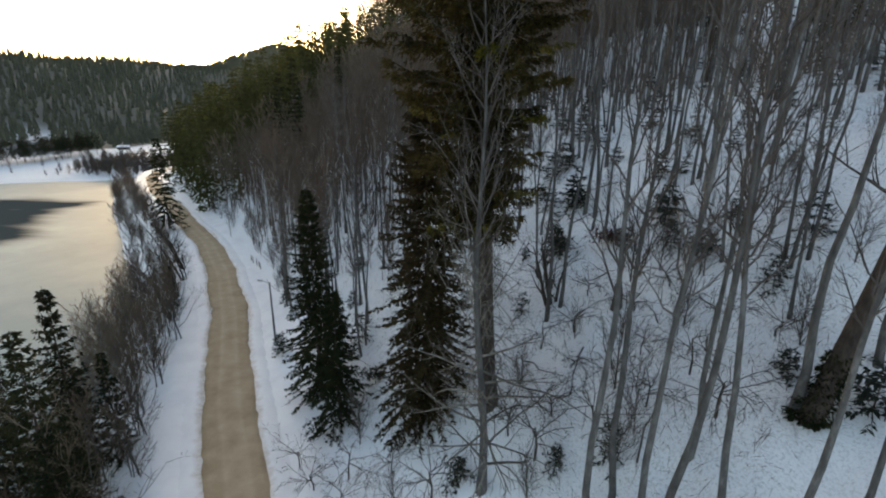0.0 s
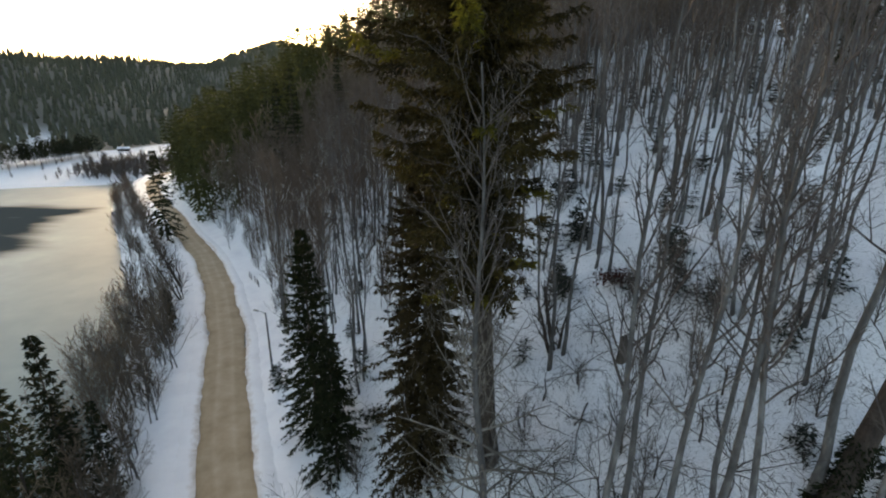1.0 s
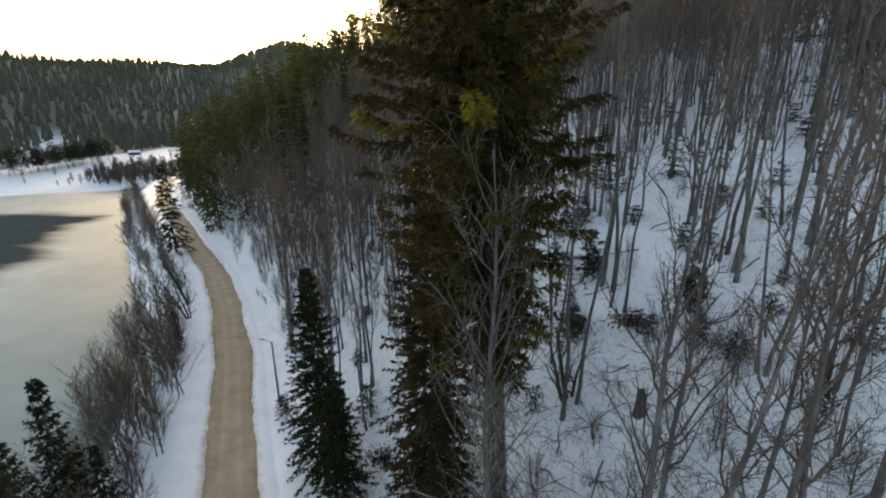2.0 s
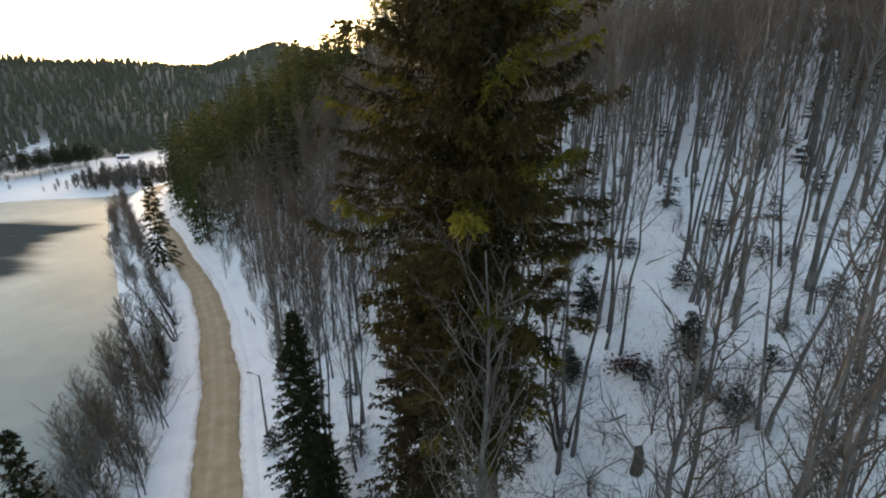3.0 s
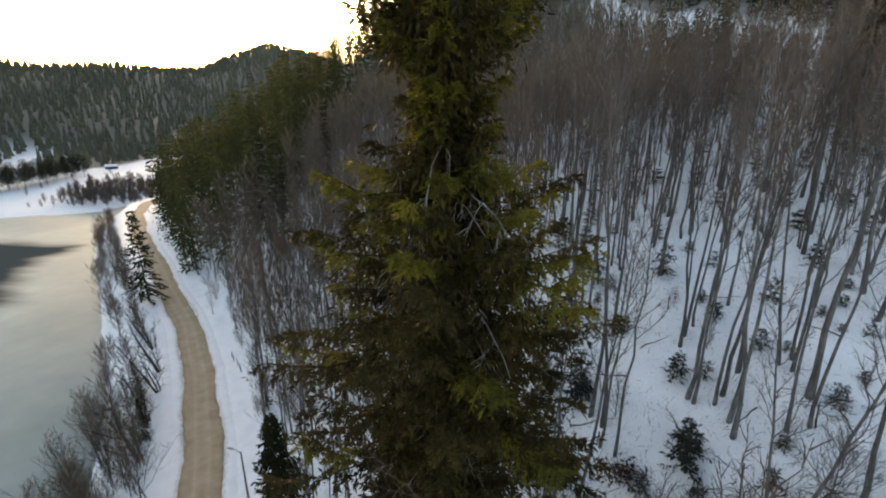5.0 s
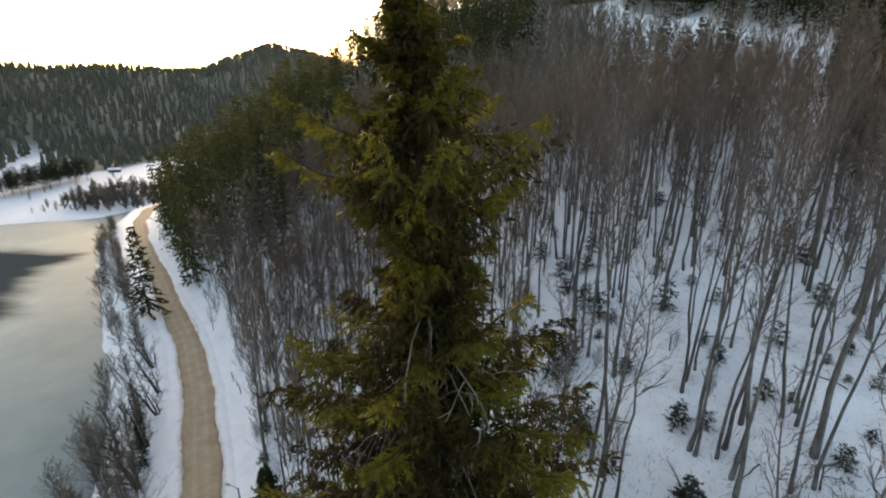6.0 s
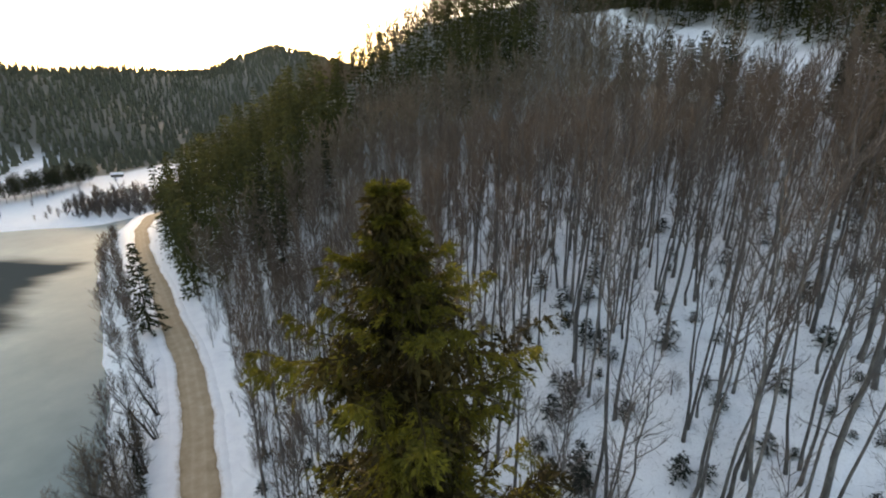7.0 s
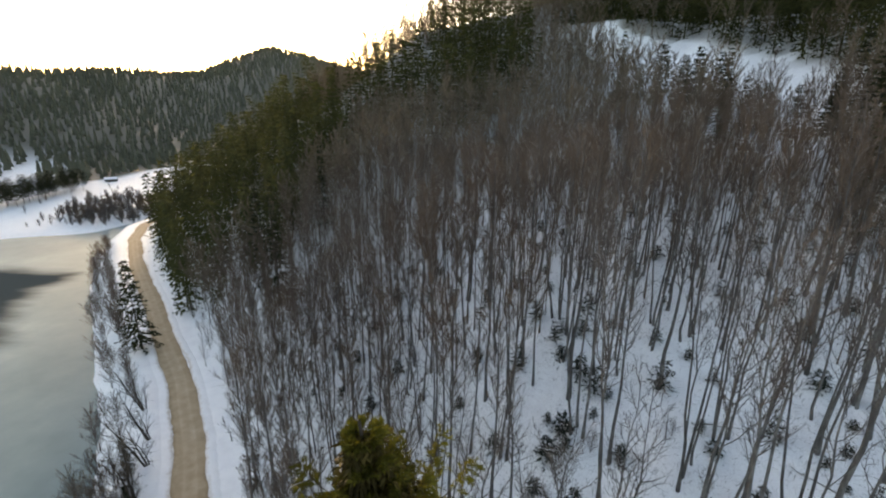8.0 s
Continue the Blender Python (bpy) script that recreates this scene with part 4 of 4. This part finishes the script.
def hill_wood(x, y):
    s, a = road_side(x, y)
    r = np.hypot(x, y)
    az = np.degrees(np.arctan2(x, y))
    open_snow = (az < -40.2) & (r < 525 - (-40.2 - az) * 32)
    high = (np.abs(x + 640) < 40) & (np.abs(y - 800) < 60)
    near = np.interp(az, [-46, -40.2, -37.4, -35.1, -32.5, -30.5, -28], [380, 388, 396, 408, 428, 452, 480]) + 5 * np.sin(az * 3.1)
    return (r > 330) & (r < 1400) & (az > -54) & (az < 14) & ~open_snow & ~high & ((r > near) | (s > 8))


# darker ground under the dense woods, so that no snow shows between the trees
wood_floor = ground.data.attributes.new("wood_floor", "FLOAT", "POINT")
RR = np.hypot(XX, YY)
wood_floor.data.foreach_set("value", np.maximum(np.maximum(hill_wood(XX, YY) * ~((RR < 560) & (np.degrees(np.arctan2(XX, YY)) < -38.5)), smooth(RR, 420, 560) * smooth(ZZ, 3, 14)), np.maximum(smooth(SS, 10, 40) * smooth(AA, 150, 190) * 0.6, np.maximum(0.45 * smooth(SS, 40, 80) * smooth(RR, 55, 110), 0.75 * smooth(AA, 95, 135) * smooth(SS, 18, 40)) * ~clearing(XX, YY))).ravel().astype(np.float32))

hill_spots = scatter(rng, 90000, (-1100, 200), (700, 1500), hill_wood, 5.6)
merged("hill_wood", rng, tiers, on_ground(hill_spots), FAR_HAZE_NEEDLE, "distant conifer wood covering the hills beyond the lake", "wood", 0.55, 0.95)


# ---- saplings, shrubs and dead wood on the slope ----
sap_protos = []
for k in range(3):
    t1, c1, d1 = conifer(rng, 1.6 + 0.35 * k, 0.95, 9, 7, 15, ragged=0.3, bare=0.05, shape=0.5, size=0.27, droop=0.4)
    sap_protos.append(make_tree("sapling", (t1, c1), (DARK_BARK, SHRUB), ("trunk", "crown"), pose(0, 0, -500), "small dark fir sapling in the snow", "sapling", "fir saplings"))
SAPLINGS = [(16.5, 32.9), (25.1, 32.8), (16.5, 29.4), (21.2, 31.5), (19.6, 29.8), (9.8, 38.4), (6.9, 36.2), (6.2, 20.2), (8.6, 19.2), (16.8, 19.5), (18.7, 24.0), (21.8, 26.0), (16.9, 28.1), (15.8, 30.2), (13.6, 32.2), (9.6, 36.4), (23.1, 44.9), (15.6, 60.5), (1.0, 21.9), (-17.3, 43.6), (5.8, 30.7), (33.1, 42.5), (16.9, 33.6), (9.0, 34.6), (18.4, 16.6)]
BIG_SAPLINGS = {(16.5, 32.9): 1.7, (16.9, 33.6): 1.2, (16.8, 19.5): 0.9, (16.9, 28.1): 1.2, (21.8, 26.0): 1.2, (18.7, 24.0): 1.0, (-17.3, 43.6): 1.3, (18.4, 16.6): 1.6, (9.0, 34.6): 1.2, (1.0, 21.9): 1.1}
BIG_SAPLINGS.update({(x, y): 0.85 * r for x, y, r in [(15.9, 49.3, 0.69), (17.7, 50.9, 0.79), (12.8, 47.0, 1.04), (18.4, 38.6, 1.34), (20.0, 37.9, 0.81), (23.1, 42.8, 1.14), (23.9, 38.3, 1.0), (27.8, 43.0, 1.13), (30.9, 40.2, 0.74), (29.2, 39.9, 0.59), (24.0, 55.7, 0.86), (26.0, 52.9, 0.89), (27.4, 61.6, 0.71), (20.5, 59.2, 0.64), (14.7, 57.0, 1.25), (19.0, 62.5, 1.46), (30.1, 57.7, 0.53), (31.1, 53.1, 0.48), (12.3, 40.1, 1.11), (30.3, 37.1, 0.68), (29.1, 37.9, 0.5), (25.2, 37.5, 0.56), (26.7, 49.7, 0.83), (29.2, 65.3, 0.91), (11.9, 50.1, 0.71), (16.1, 68.8, 0.76), (27.4, 33.8, 0.62), (20.5, 34.9, 0.53), (33.1, 60.8, 1.16)]})
BIG_SAPLINGS.update({(x, y): r for x, y, r in [(12.9, 48.6, 1.5), (11.2, 46.9, 1.3), (12.3, 41.6, 1.4), (10.1, 42.2, 1.2), (11.6, 40.3, 1.5), (14.6, 59.6, 1.1), (17.7, 59.6, 1.2), (16.0, 54.2, 1.4), (16.8, 52.3, 1.3), (9.7, 44.8, 1.1)]})
SAPLINGS += [p for p in BIG_SAPLINGS if p not in SAPLINGS]
for k, (x, y) in enumerate(SAPLINGS):
    stand(sap_protos[k % 3], x, y, 77 * k, BIG_SAPLINGS.get((x, y), float(rng.uniform(0.55, 1.0))))
more = scatter(rng, 1500, (-30, 28), (60, 100), lambda x, y: leafless_wood(x, y) & (np.hypot(x, y) < 95), 4.2, SAPLINGS)[:170]
for k, (x, y) in enumerate(more):
    stand(sap_protos[k % 3], x, y, 53 * k, float(rng.uniform(0.6, 1.35)))
for t in sap_protos:
    for o in list(t.children_recursive) + [t]:
        bpy.data.objects.remove(o)


def brush_pile(m, label, tint):
    """Cut twigs and leafy boughs heaped in the snow."""
    stick, leaf = Build(), Build()
    for i in range(60):
        a = rng.uniform(0, 6.28)
        p = np.array([rng.normal(0, 0.9), rng.normal(0, 0.5), rng.uniform(0.05, 0.7)])
        d = np.array([np.cos(a), np.sin(a), rng.uniform(-0.2, 0.45)])
        stick.tube([p - d * 0.6, p + rng.normal(0, 0.05, 3), p + d * rng.uniform(0.4, 1.0)], [0.025, 0.02, 0.006], 4)
    n = 420
    base = np.stack([rng.normal(0, 0.9, n), rng.normal(0, 0.5, n), rng.uniform(0, 0.75, n)], 1)
    way = rng.normal(0, 1, (n, 3))
    way /= np.linalg.norm(way, axis=1)[:, None]
    length = rng.uniform(0.15, 0.4, n)
    leaf.blades(base, way, length, length * 0.22, rng.uniform(-1.5, 1.5, n))
    return make_tree("brush_pile", (stick, leaf), (WOOD, tint), ("brushwood", "foliage"), m, label, "brush pile")


brush_pile(place(13.2, 33.6, 15), "low heap of reddish-brown cut boughs on the snow", RUST_LEAF)
brush_pile(place(9.6, 35.2, 60), "low heap of dark cut boughs on the snow", SHRUB)
brush_pile(place(-5.2, 33.2, 10), "dark heap of twigs lying in a snowy gully", DARK_NEEDLE)


def stump(m):
    """A broken stump with a splintered top."""
    b = Build()
    a = np.linspace(0, 2 * np.pi, 11)[:-1]
    rows = []
    for z, r in [(-0.3, 0.42), (0.1, 0.33), (0.6, 0.28), (1.1, 0.27)]:
        rows.append(np.stack([r * np.cos(a), r * np.sin(a), np.full(10, z)], 1) * (1 + 0.06 * rng.normal(0, 1, (10, 1))) * [1, 1, 0] + [0, 0, z])
    rows[-1][:, 2] += rng.uniform(0, 0.5, 10)
    rows.append(rows[-1] * [0.5, 0.5, 1] - [0, 0, 0.25])
    v = np.concatenate(rows)
    i = np.arange(10)
    q = np.concatenate([np.stack([k * 10 + i, k * 10 + (i + 1) % 10, k * 10 + 10 + (i + 1) % 10, k * 10 + 10 + i], 1) for k in range(4)])
    ob = new("stump", mesh_of("stump", v, [q, np.array([[40 + k for k in range(10)]])], WOOD))
    ob.matrix_basis = m
    return tagged(ob, "splintered dark tree stump sticking out of the snow", "stump")


stump(place(11.4, 27.4))
for k in range(18):
    x, y = [(8.2, 24.5), (13.0, 26.0), (16.8, 35.6), (11.0, 31.0), (20.5, 34.0), (6.5, 25.8), (14.5, 22.0), (9.0, 21.0), (12.4, 37.8),
            (18.0, 42.0), (7.0, 40.0), (21.0, 46.0), (3.5, 30.0), (25.0, 45.0), (14.0, 41.0), (28.0, 39.0), (5.0, 26.5), (10.5, 19.5)][k]
    b = Build()
    a, ln = rng.uniform(0, 6.28), rng.uniform(1.4, 3.6)
    s = np.linspace(-0.5, 0.5, 6)
    px, py = x + np.cos(a) * s * ln + rng.normal(0, 0.06, 6), y + np.sin(a) * s * ln + rng.normal(0, 0.06, 6)
    path = np.column_stack([px, py, height(px, py) + 0.05])
    b.tube(path, 0.045 * (1.1 - np.linspace(0, 1, 6)) + 0.008, 5)
    for j in range(5):
        f = path[1 + j % 4] * 0.5 + path[2 + j % 4] * 0.5
        d = np.array([np.cos(a + rng.choice([-0.8, 0.8])), np.sin(a + rng.choice([-0.8, 0.8])), 0.25])
        b.tube([f, f + d * 0.35 * ln * 0.5, f + d * 0.35 * ln], [0.014, 0.01, 0.004], 3)
    tagged(new("fallen_branch", b.mesh("fallen_branch", WOOD)), "dark fallen branch lying on the snow", "branch", "fallen branches")

# ---- low leafless undergrowth near the tall spruce ----
under = []
for k in range(4):
    tr, cr = bare_tree(rng, 4.2 + 0.8 * k, 2, first=0.08, stems=(1, 2, 1, 1)[k], spread=2.1, thick=1.0)
    under.append(make_tree("bare_shrub", (tr, cr), (WOOD, GREY_TWIG), ("trunk", "crown"), pose(0, 0, -500), "low leafless shrub with crooked spreading branches in the snow", "shrub", "undergrowth"))
tangle = []
for k in range(6):
    root = empty("crooked_shrub", pose(0, 0, -500), "crooked leafless shrub with long arching dark branches over the snow", "shrub", "crooked shrubs")
    b = Build()
    top = np.array([rng.normal(0, 0.25), rng.normal(0, 0.25), 0.9 + 0.25 * k])
    b.tube([(0, 0, -0.3), top * 0.5 + rng.normal(0, 0.12, 3), top], [0.065, 0.05, 0.035], 6)
    part("trunk", b.mesh("trunk", DARK_BARK, True), root)
    for j in range(7):
        b = Build()
        az = j * 0.9 + rng.uniform(-0.3, 0.3)
        crooked(b, rng, top * (0.55 + 0.45 * j / 6), (np.cos(az), np.sin(az), rng.uniform(0.3, 0.9)), rng.uniform(1.7, 3.6), 0.028, 2, rng.uniform(-1.6, 0.3), 0.34)
        part("branch", b.mesh("branch", GREY_TWIG if k % 2 else WOOD), root)
    tangle.append(root)
for k, (x, y) in enumerate([(7.9, 24.8), (6.4, 22.6), (9.6, 23.0), (11.6, 23.6), (5.2, 21.0), (13.4, 21.6), (8.8, 27.2), (12.2, 26.6), (10.8, 20.6), (15.2, 23.2), (4.0, 22.8), (6.6, 27.4), (14.6, 27.2),
                            (17.4, 21.4), (19.2, 24.8), (-0.6, 21.6), (-3.2, 24.4), (-6.4, 25.4), (21.4, 28.6), (10.2, 29.6), (18.6, 28.2), (13.2, 18.6), (8.0, 20.4), (23.4, 32.0), (16.4, 30.6), (-8.8, 25.2), (-6.2, 23.6), (-4.4, 21.8), (-10.4, 27.2)]):
    stand(tangle[k % 6], x, y, 77 * k, float(rng.uniform(0.75, 1.25)))
for t in tangle:
    for o in list(t.children_recursive) + [t]:
        bpy.data.objects.remove(o)
for k, (x, y) in enumerate([(4.6, 19.5), (5.0, 24.8), (9.8, 22.4), (14.2, 24.2), (-2.8, 22.0), (16.0, 26.5), (12.8, 29.0), (20.2, 27.0), (18.0, 20.5), (3.0, 32.0), (-6.0, 28.0), (7.5, 31.5), (23.0, 29.5), (8.4, 18.6), (22.0, 23.0)]):
    stand(under[k % 4], x, y, 83 * k, float(rng.uniform(0.6, 1.1)))
for k, (x, y) in enumerate(scatter(rng, 700, (6, 16), (34, 48), lambda x, y: leafless_wood(x, y) | (np.hypot(x - 10, y - 26) < 7), 3.0)[:12]):
    stand(under[k % 4], x, y, 61 * k, float(rng.uniform(0.35, 0.8)))
for k, (x, y) in enumerate(scatter(rng, 3000, (-60, 40), (0, 125), lambda x, y: (np.abs(road_side(x, y)[0] - 8.6) < 1.9) & (road_side(x, y)[1] > 66), 2.6)[:34]):
    stand(under[k % 4], x, y, 47 * k, float(rng.uniform(0.4, 0.9)))
for t in under:
    for o in list(t.children_recursive) + [t]:
        bpy.data.objects.remove(o)

# ---- twigs and bits of bark strewn over the snow ----
n = 44000
ta = rng.uniform(-0.55, 1.05, n)
tr_ = 9 + 66 * rng.uniform(0, 1, n) ** 0.8
tx, ty = 2 + tr_ * np.sin(ta), 8 + tr_ * np.cos(ta)
ok = (road_side(tx, ty)[0] > 7.5) & (waves(tx, ty, 2.4, 5) + 0.7 * waves(tx, ty, 7, 9) > rng.uniform(-1.4, 0.8, n))
tx, ty = tx[ok], ty[ok]
n = len(tx)
tl, ta = 0.18 + 0.9 * rng.uniform(0, 1, n) ** 2.2, rng.uniform(0, 6.28, n)
ex, ey = tx + np.cos(ta) * tl, ty + np.sin(ta) * tl
way = np.stack([ex - tx, ey - ty, height(ex, ey) - height(tx, ty)], 1)
tl = np.linalg.norm(way, axis=1)
way /= tl[:, None]
way[:, 2] += 0.12
b = Build()
b.blades(np.stack([tx, ty, height(tx, ty) + 0.06], 1), way, tl, 0.006 + 0.015 * rng.uniform(0, 1, n) ** 2, rng.uniform(-0.5, 0.5, n))
tagged(new("twig_litter", b.mesh("twig_litter", WOOD)), "fallen twigs and bark strewn over the snow", "twigs", kind="stuff")

# ---- leafless shrubs on the lake bank ----
bank_protos = []
for k in range(8):
    tr, cr = bare_tree(rng, 6.5 + k % 4, 1 if k < 4 else 2, first=0.12, stems=(4, 3, 4, 2)[k % 4], spread=1.5, thick=0.9)
    bank_protos.append(make_tree("bank_shrub", (tr, cr), (BARK, TWIG if k < 4 else FAR_TWIG), ("trunk", "crown"), pose(0, 0, -500), "leafless grey shrub with many stems on the lake bank", "shrub", "bank shrubs"))


def bank(x, y):
    s, a = road_side(x, y)
    return (s < -6.3) & (s > -13) & (a > 74) & (a < 236)


for k, (x, y) in enumerate(scatter(rng, 6000, (-150, 30), (-20, 235), bank, 3.1)[:105]):
    far = math.hypot(x, y)
    stand(bank_protos[k % 4 + (4 if far < 72 else 0)], x, y, 91 * k, float(rng.uniform(0.55, 1.1)))
def near_bank(x, y):
    s, a = road_side(x, y)
    return (s < -6.0) & (s > -16) & (a > 52) & (a < 104)


for k, (x, y) in enumerate(scatter(rng, 4000, (-60, 5), (-10, 75), near_bank, 2.7)[:42]):
    stand(bank_protos[4 + k % 4], x, y, 91 * k, float(rng.uniform(0.75, 1.3)))
for k, (x, y, tall) in enumerate([(-40.6, 66.3, 10.5), (-35.2, 53.4, 9.0), (-43.5, 71.5, 9.5), (-38.2, 60.0, 8.0), (-49.0, 79.0, 8.5)]):
    root = empty("bank_tree", place(x, y), "crooked dark leafless tree leaning over the lake bank", "tree", "bank trees")
    for j in range(3):
        b = Build()
        crooked(b, rng, (0.2 * j, 0.1 * j, -0.3), (-0.45 + 0.25 * j + rng.uniform(-0.1, 0.1), rng.uniform(-0.2, 0.25), 1), tall * (1 - 0.18 * j), 0.16 - 0.03 * j, 2, 0.25, 0.2, 7)
        part("stem", b.mesh("stem", DARK_BARK), root)
for k, (x, y) in enumerate([(-80, 146), (-86, 150), (-77, 140), (-70, 131), (-90, 158), (-66, 124), (-84, 143), (-94, 164)]):
    stand(bank_protos[k % 4], x + 3, y, 60 * k, 0.42)
# the thicket where the lake ends
thickets = []
for k in range(2):
    tr, cr = bare_tree(rng, 6.0, 0, first=0.04, stems=4, spread=1.7, thick=0.8)
    thickets.append(make_tree("thicket", (tr, cr), (BARK, (TWIG, GREY_TWIG)[k]), ("trunk", "crown"), pose(0, 0, -500), "dense brown leafless thicket at the end of the lake", "shrub", "lake end thickets"))
for k, (x, y) in enumerate(scatter(rng, 2400, (-194, 208), (-140, 272), lambda x, y: (road_side(x, y)[0] < -10) & (np.hypot((x + 168) * 0.8 + (y - 246) * 0.35, (y - 246) * 0.8 - (x + 168) * 0.35) < 22), 2.6)[:110]):
    stand(thickets[k % 2], x, y, 41 * k, float(rng.uniform(0.6, 1.35)))
for k in range(26):
    x, y = -232 + 62 * rng.uniform(), 214 + 110 * rng.uniform()
    if far_shore(x, y) > 4:
        stand(bank_protos[k % 4], x, y, 41 * k, float(rng.uniform(0.35, 0.7)))
for t in bank_protos + thickets:
    for o in list(t.children_recursive) + [t]:
        bpy.data.objects.remove(o)

# ---- pines, shed and meadow behind the lake ----
t1, c1, d1 = conifer(rng, 14, 4.0, 13, 7, 9, ragged=0.3, bare=0.3, shape=0.45, size=1.2, droop=0.1)
pine = make_tree("pine", (t1, c1), (DARK_BARK, DARK_NEEDLE), ("trunk", "crown"), place(-238, 238, 0, 0.75), "dark broad-crowned pine on the snowy meadow", group="meadow pines")
for k in range(40):
    u = (k + 0.5) / 40
    x = float(np.interp(u, [0, 0.3, 0.65, 1], [-236, -231, -229, -226])) + 9 * (k % 3 - 0.8) * -0.6
    y = float(np.interp(u, [0, 0.3, 0.65, 1], [240, 256, 277, 300])) + 9 * (k % 3 - 0.8) * 0.7
    stand(pine, x + float(rng.normal(0, 1.2)), y + float(rng.normal(0, 1.2)), 67 * k, float(rng.uniform(0.7, 1.0)))


def shed(m):
    root = empty("shed", m, "small wooden shed with a snow covered roof on the meadow", "shed")
    bm = bmesh.new()
    bmesh.ops.create_cube(bm, size=1, matrix=Matrix.Translation((0, 0, 1.3)) @ Matrix.Diagonal((11, 5.5, 2.8, 1)))
    me = bpy.data.meshes.new("wall")
    bm.to_mesh(me)
    me.materials.append(WOOD)
    part("wall", me, root)
    v = [(-6, -3.4, 2.6), (6, -3.4, 2.6), (6, 0, 4.6), (-6, 0, 4.6), (-6, 3.4, 2.6), (6, 3.4, 2.6)]
    v += [(x, y, z + 0.35) for x, y, z in v]
    q = np.array([[6, 7, 8, 9], [9, 8, 11, 10], [0, 3, 2, 1], [3, 4, 5, 2], [0, 1, 7, 6], [4, 10, 11, 5], [0, 6, 9, 3], [3, 9, 10, 4], [1, 2, 8, 7], [2, 5, 11, 8]])
    part("roof", mesh_of("roof", v, [q], SNOW), root, "snow covered gable roof")
    bm = bmesh.new()
    bmesh.ops.create_cube(bm, size=1, matrix=Matrix.Translation((1.5, -2.78, 1.0)) @ Matrix.Diagonal((2.0, 0.1, 2.0, 1)))
    me = bpy.data.meshes.new("door")
    bm.to_mesh(me)
    me.materials.append(DARK_BARK)
    part("door", me, root)


shed(place(-225, 324, 25, 0.62))


# ---- street lamps and marker posts by the road ----
def street_lamp(m):
    root = empty("street_lamp", m, "grey street lamp with a short arm on a slim pole", "street lamp", "")
    b = Build()
    b.tube([(0, 0, -0.4), (0, 0, 2.5), (0, 0, 5), (0, 0, 7.5)], [0.13, 0.115, 0.095, 0.075], 10)
    part("pole", b.mesh("pole", CONCRETE, True), root)
    b = Build()
    b.tube([(0, 0, 7.3), (-0.35, 0, 7.5), (-0.9, 0, 7.58)], [0.04, 0.035, 0.03], 8)
    part("arm", b.mesh("arm", METAL, True), root)
    bm = bmesh.new()
    bmesh.ops.create_cube(bm, size=1, matrix=Matrix.Translation((-1.2, 0, 7.58)) @ Matrix.Diagonal((0.62, 0.24, 0.13, 1)))
    bmesh.ops.bevel(bm, geom=bm.edges[:], offset=0.045, segments=2, affect="EDGES")
    me = bpy.data.meshes.new("lamp_head")
    bm.to_mesh(me)
    me.materials.append(METAL)
    head = part("lamp_head", me, root, "grey metal lamp head")
    bm = bmesh.new()
    bmesh.ops.create_cube(bm, size=1, matrix=Matrix.Translation((-1.22, 0, 7.505)) @ Matrix.Diagonal((0.4, 0.17, 0.05, 1)))
    bmesh.ops.bevel(bm, geom=bm.edges[:], offset=0.02, segments=2, affect="EDGES")
    me = bpy.data.meshes.new("lens")
    bm.to_mesh(me)
    me.materials.append(LENS)
    part("lens", me, head, "clear lamp lens, unlit")
    b = Build()
    b.tube([(0, 0, -0.1), (0, 0, 0.25), (0, 0, 0.45)], [0.2, 0.19, 0.14], 10)
    part("collar", b.mesh("collar", METAL, True), root)
    return root


lamp = street_lamp(place(-18.6, 45.4, -18))
tr, cr = bare_tree(rng, 8.4, 2, first=0.18, spread=0.75, thick=0.8)
make_tree("young_larch", (tr, cr), (BARK, GREY_TWIG), ("trunk", "crown"), place(-44.6, 92.0), "slim young leafless larch on the road's snowy verge")
for k, (x, y) in enumerate([(-33.6, 75.4), (-32.8, 74.2), (-31.6, 72.8), (-30.8, 71.8), (-30.2, 70.8)]):
    b = Build()
    b.tube([(0, 0, -0.2), (0, 0, 0.6), (0.03, 0, 1.1 + 0.1 * (k % 3))], [0.07, 0.065, 0.05], 6)
    ob = new("marker_post", b.mesh("marker_post", WOOD))
    ob.matrix_basis = place(x, y, 40 * k)
    tagged(ob, "short dark wooden post standing in the verge snow", "post", "verge posts")
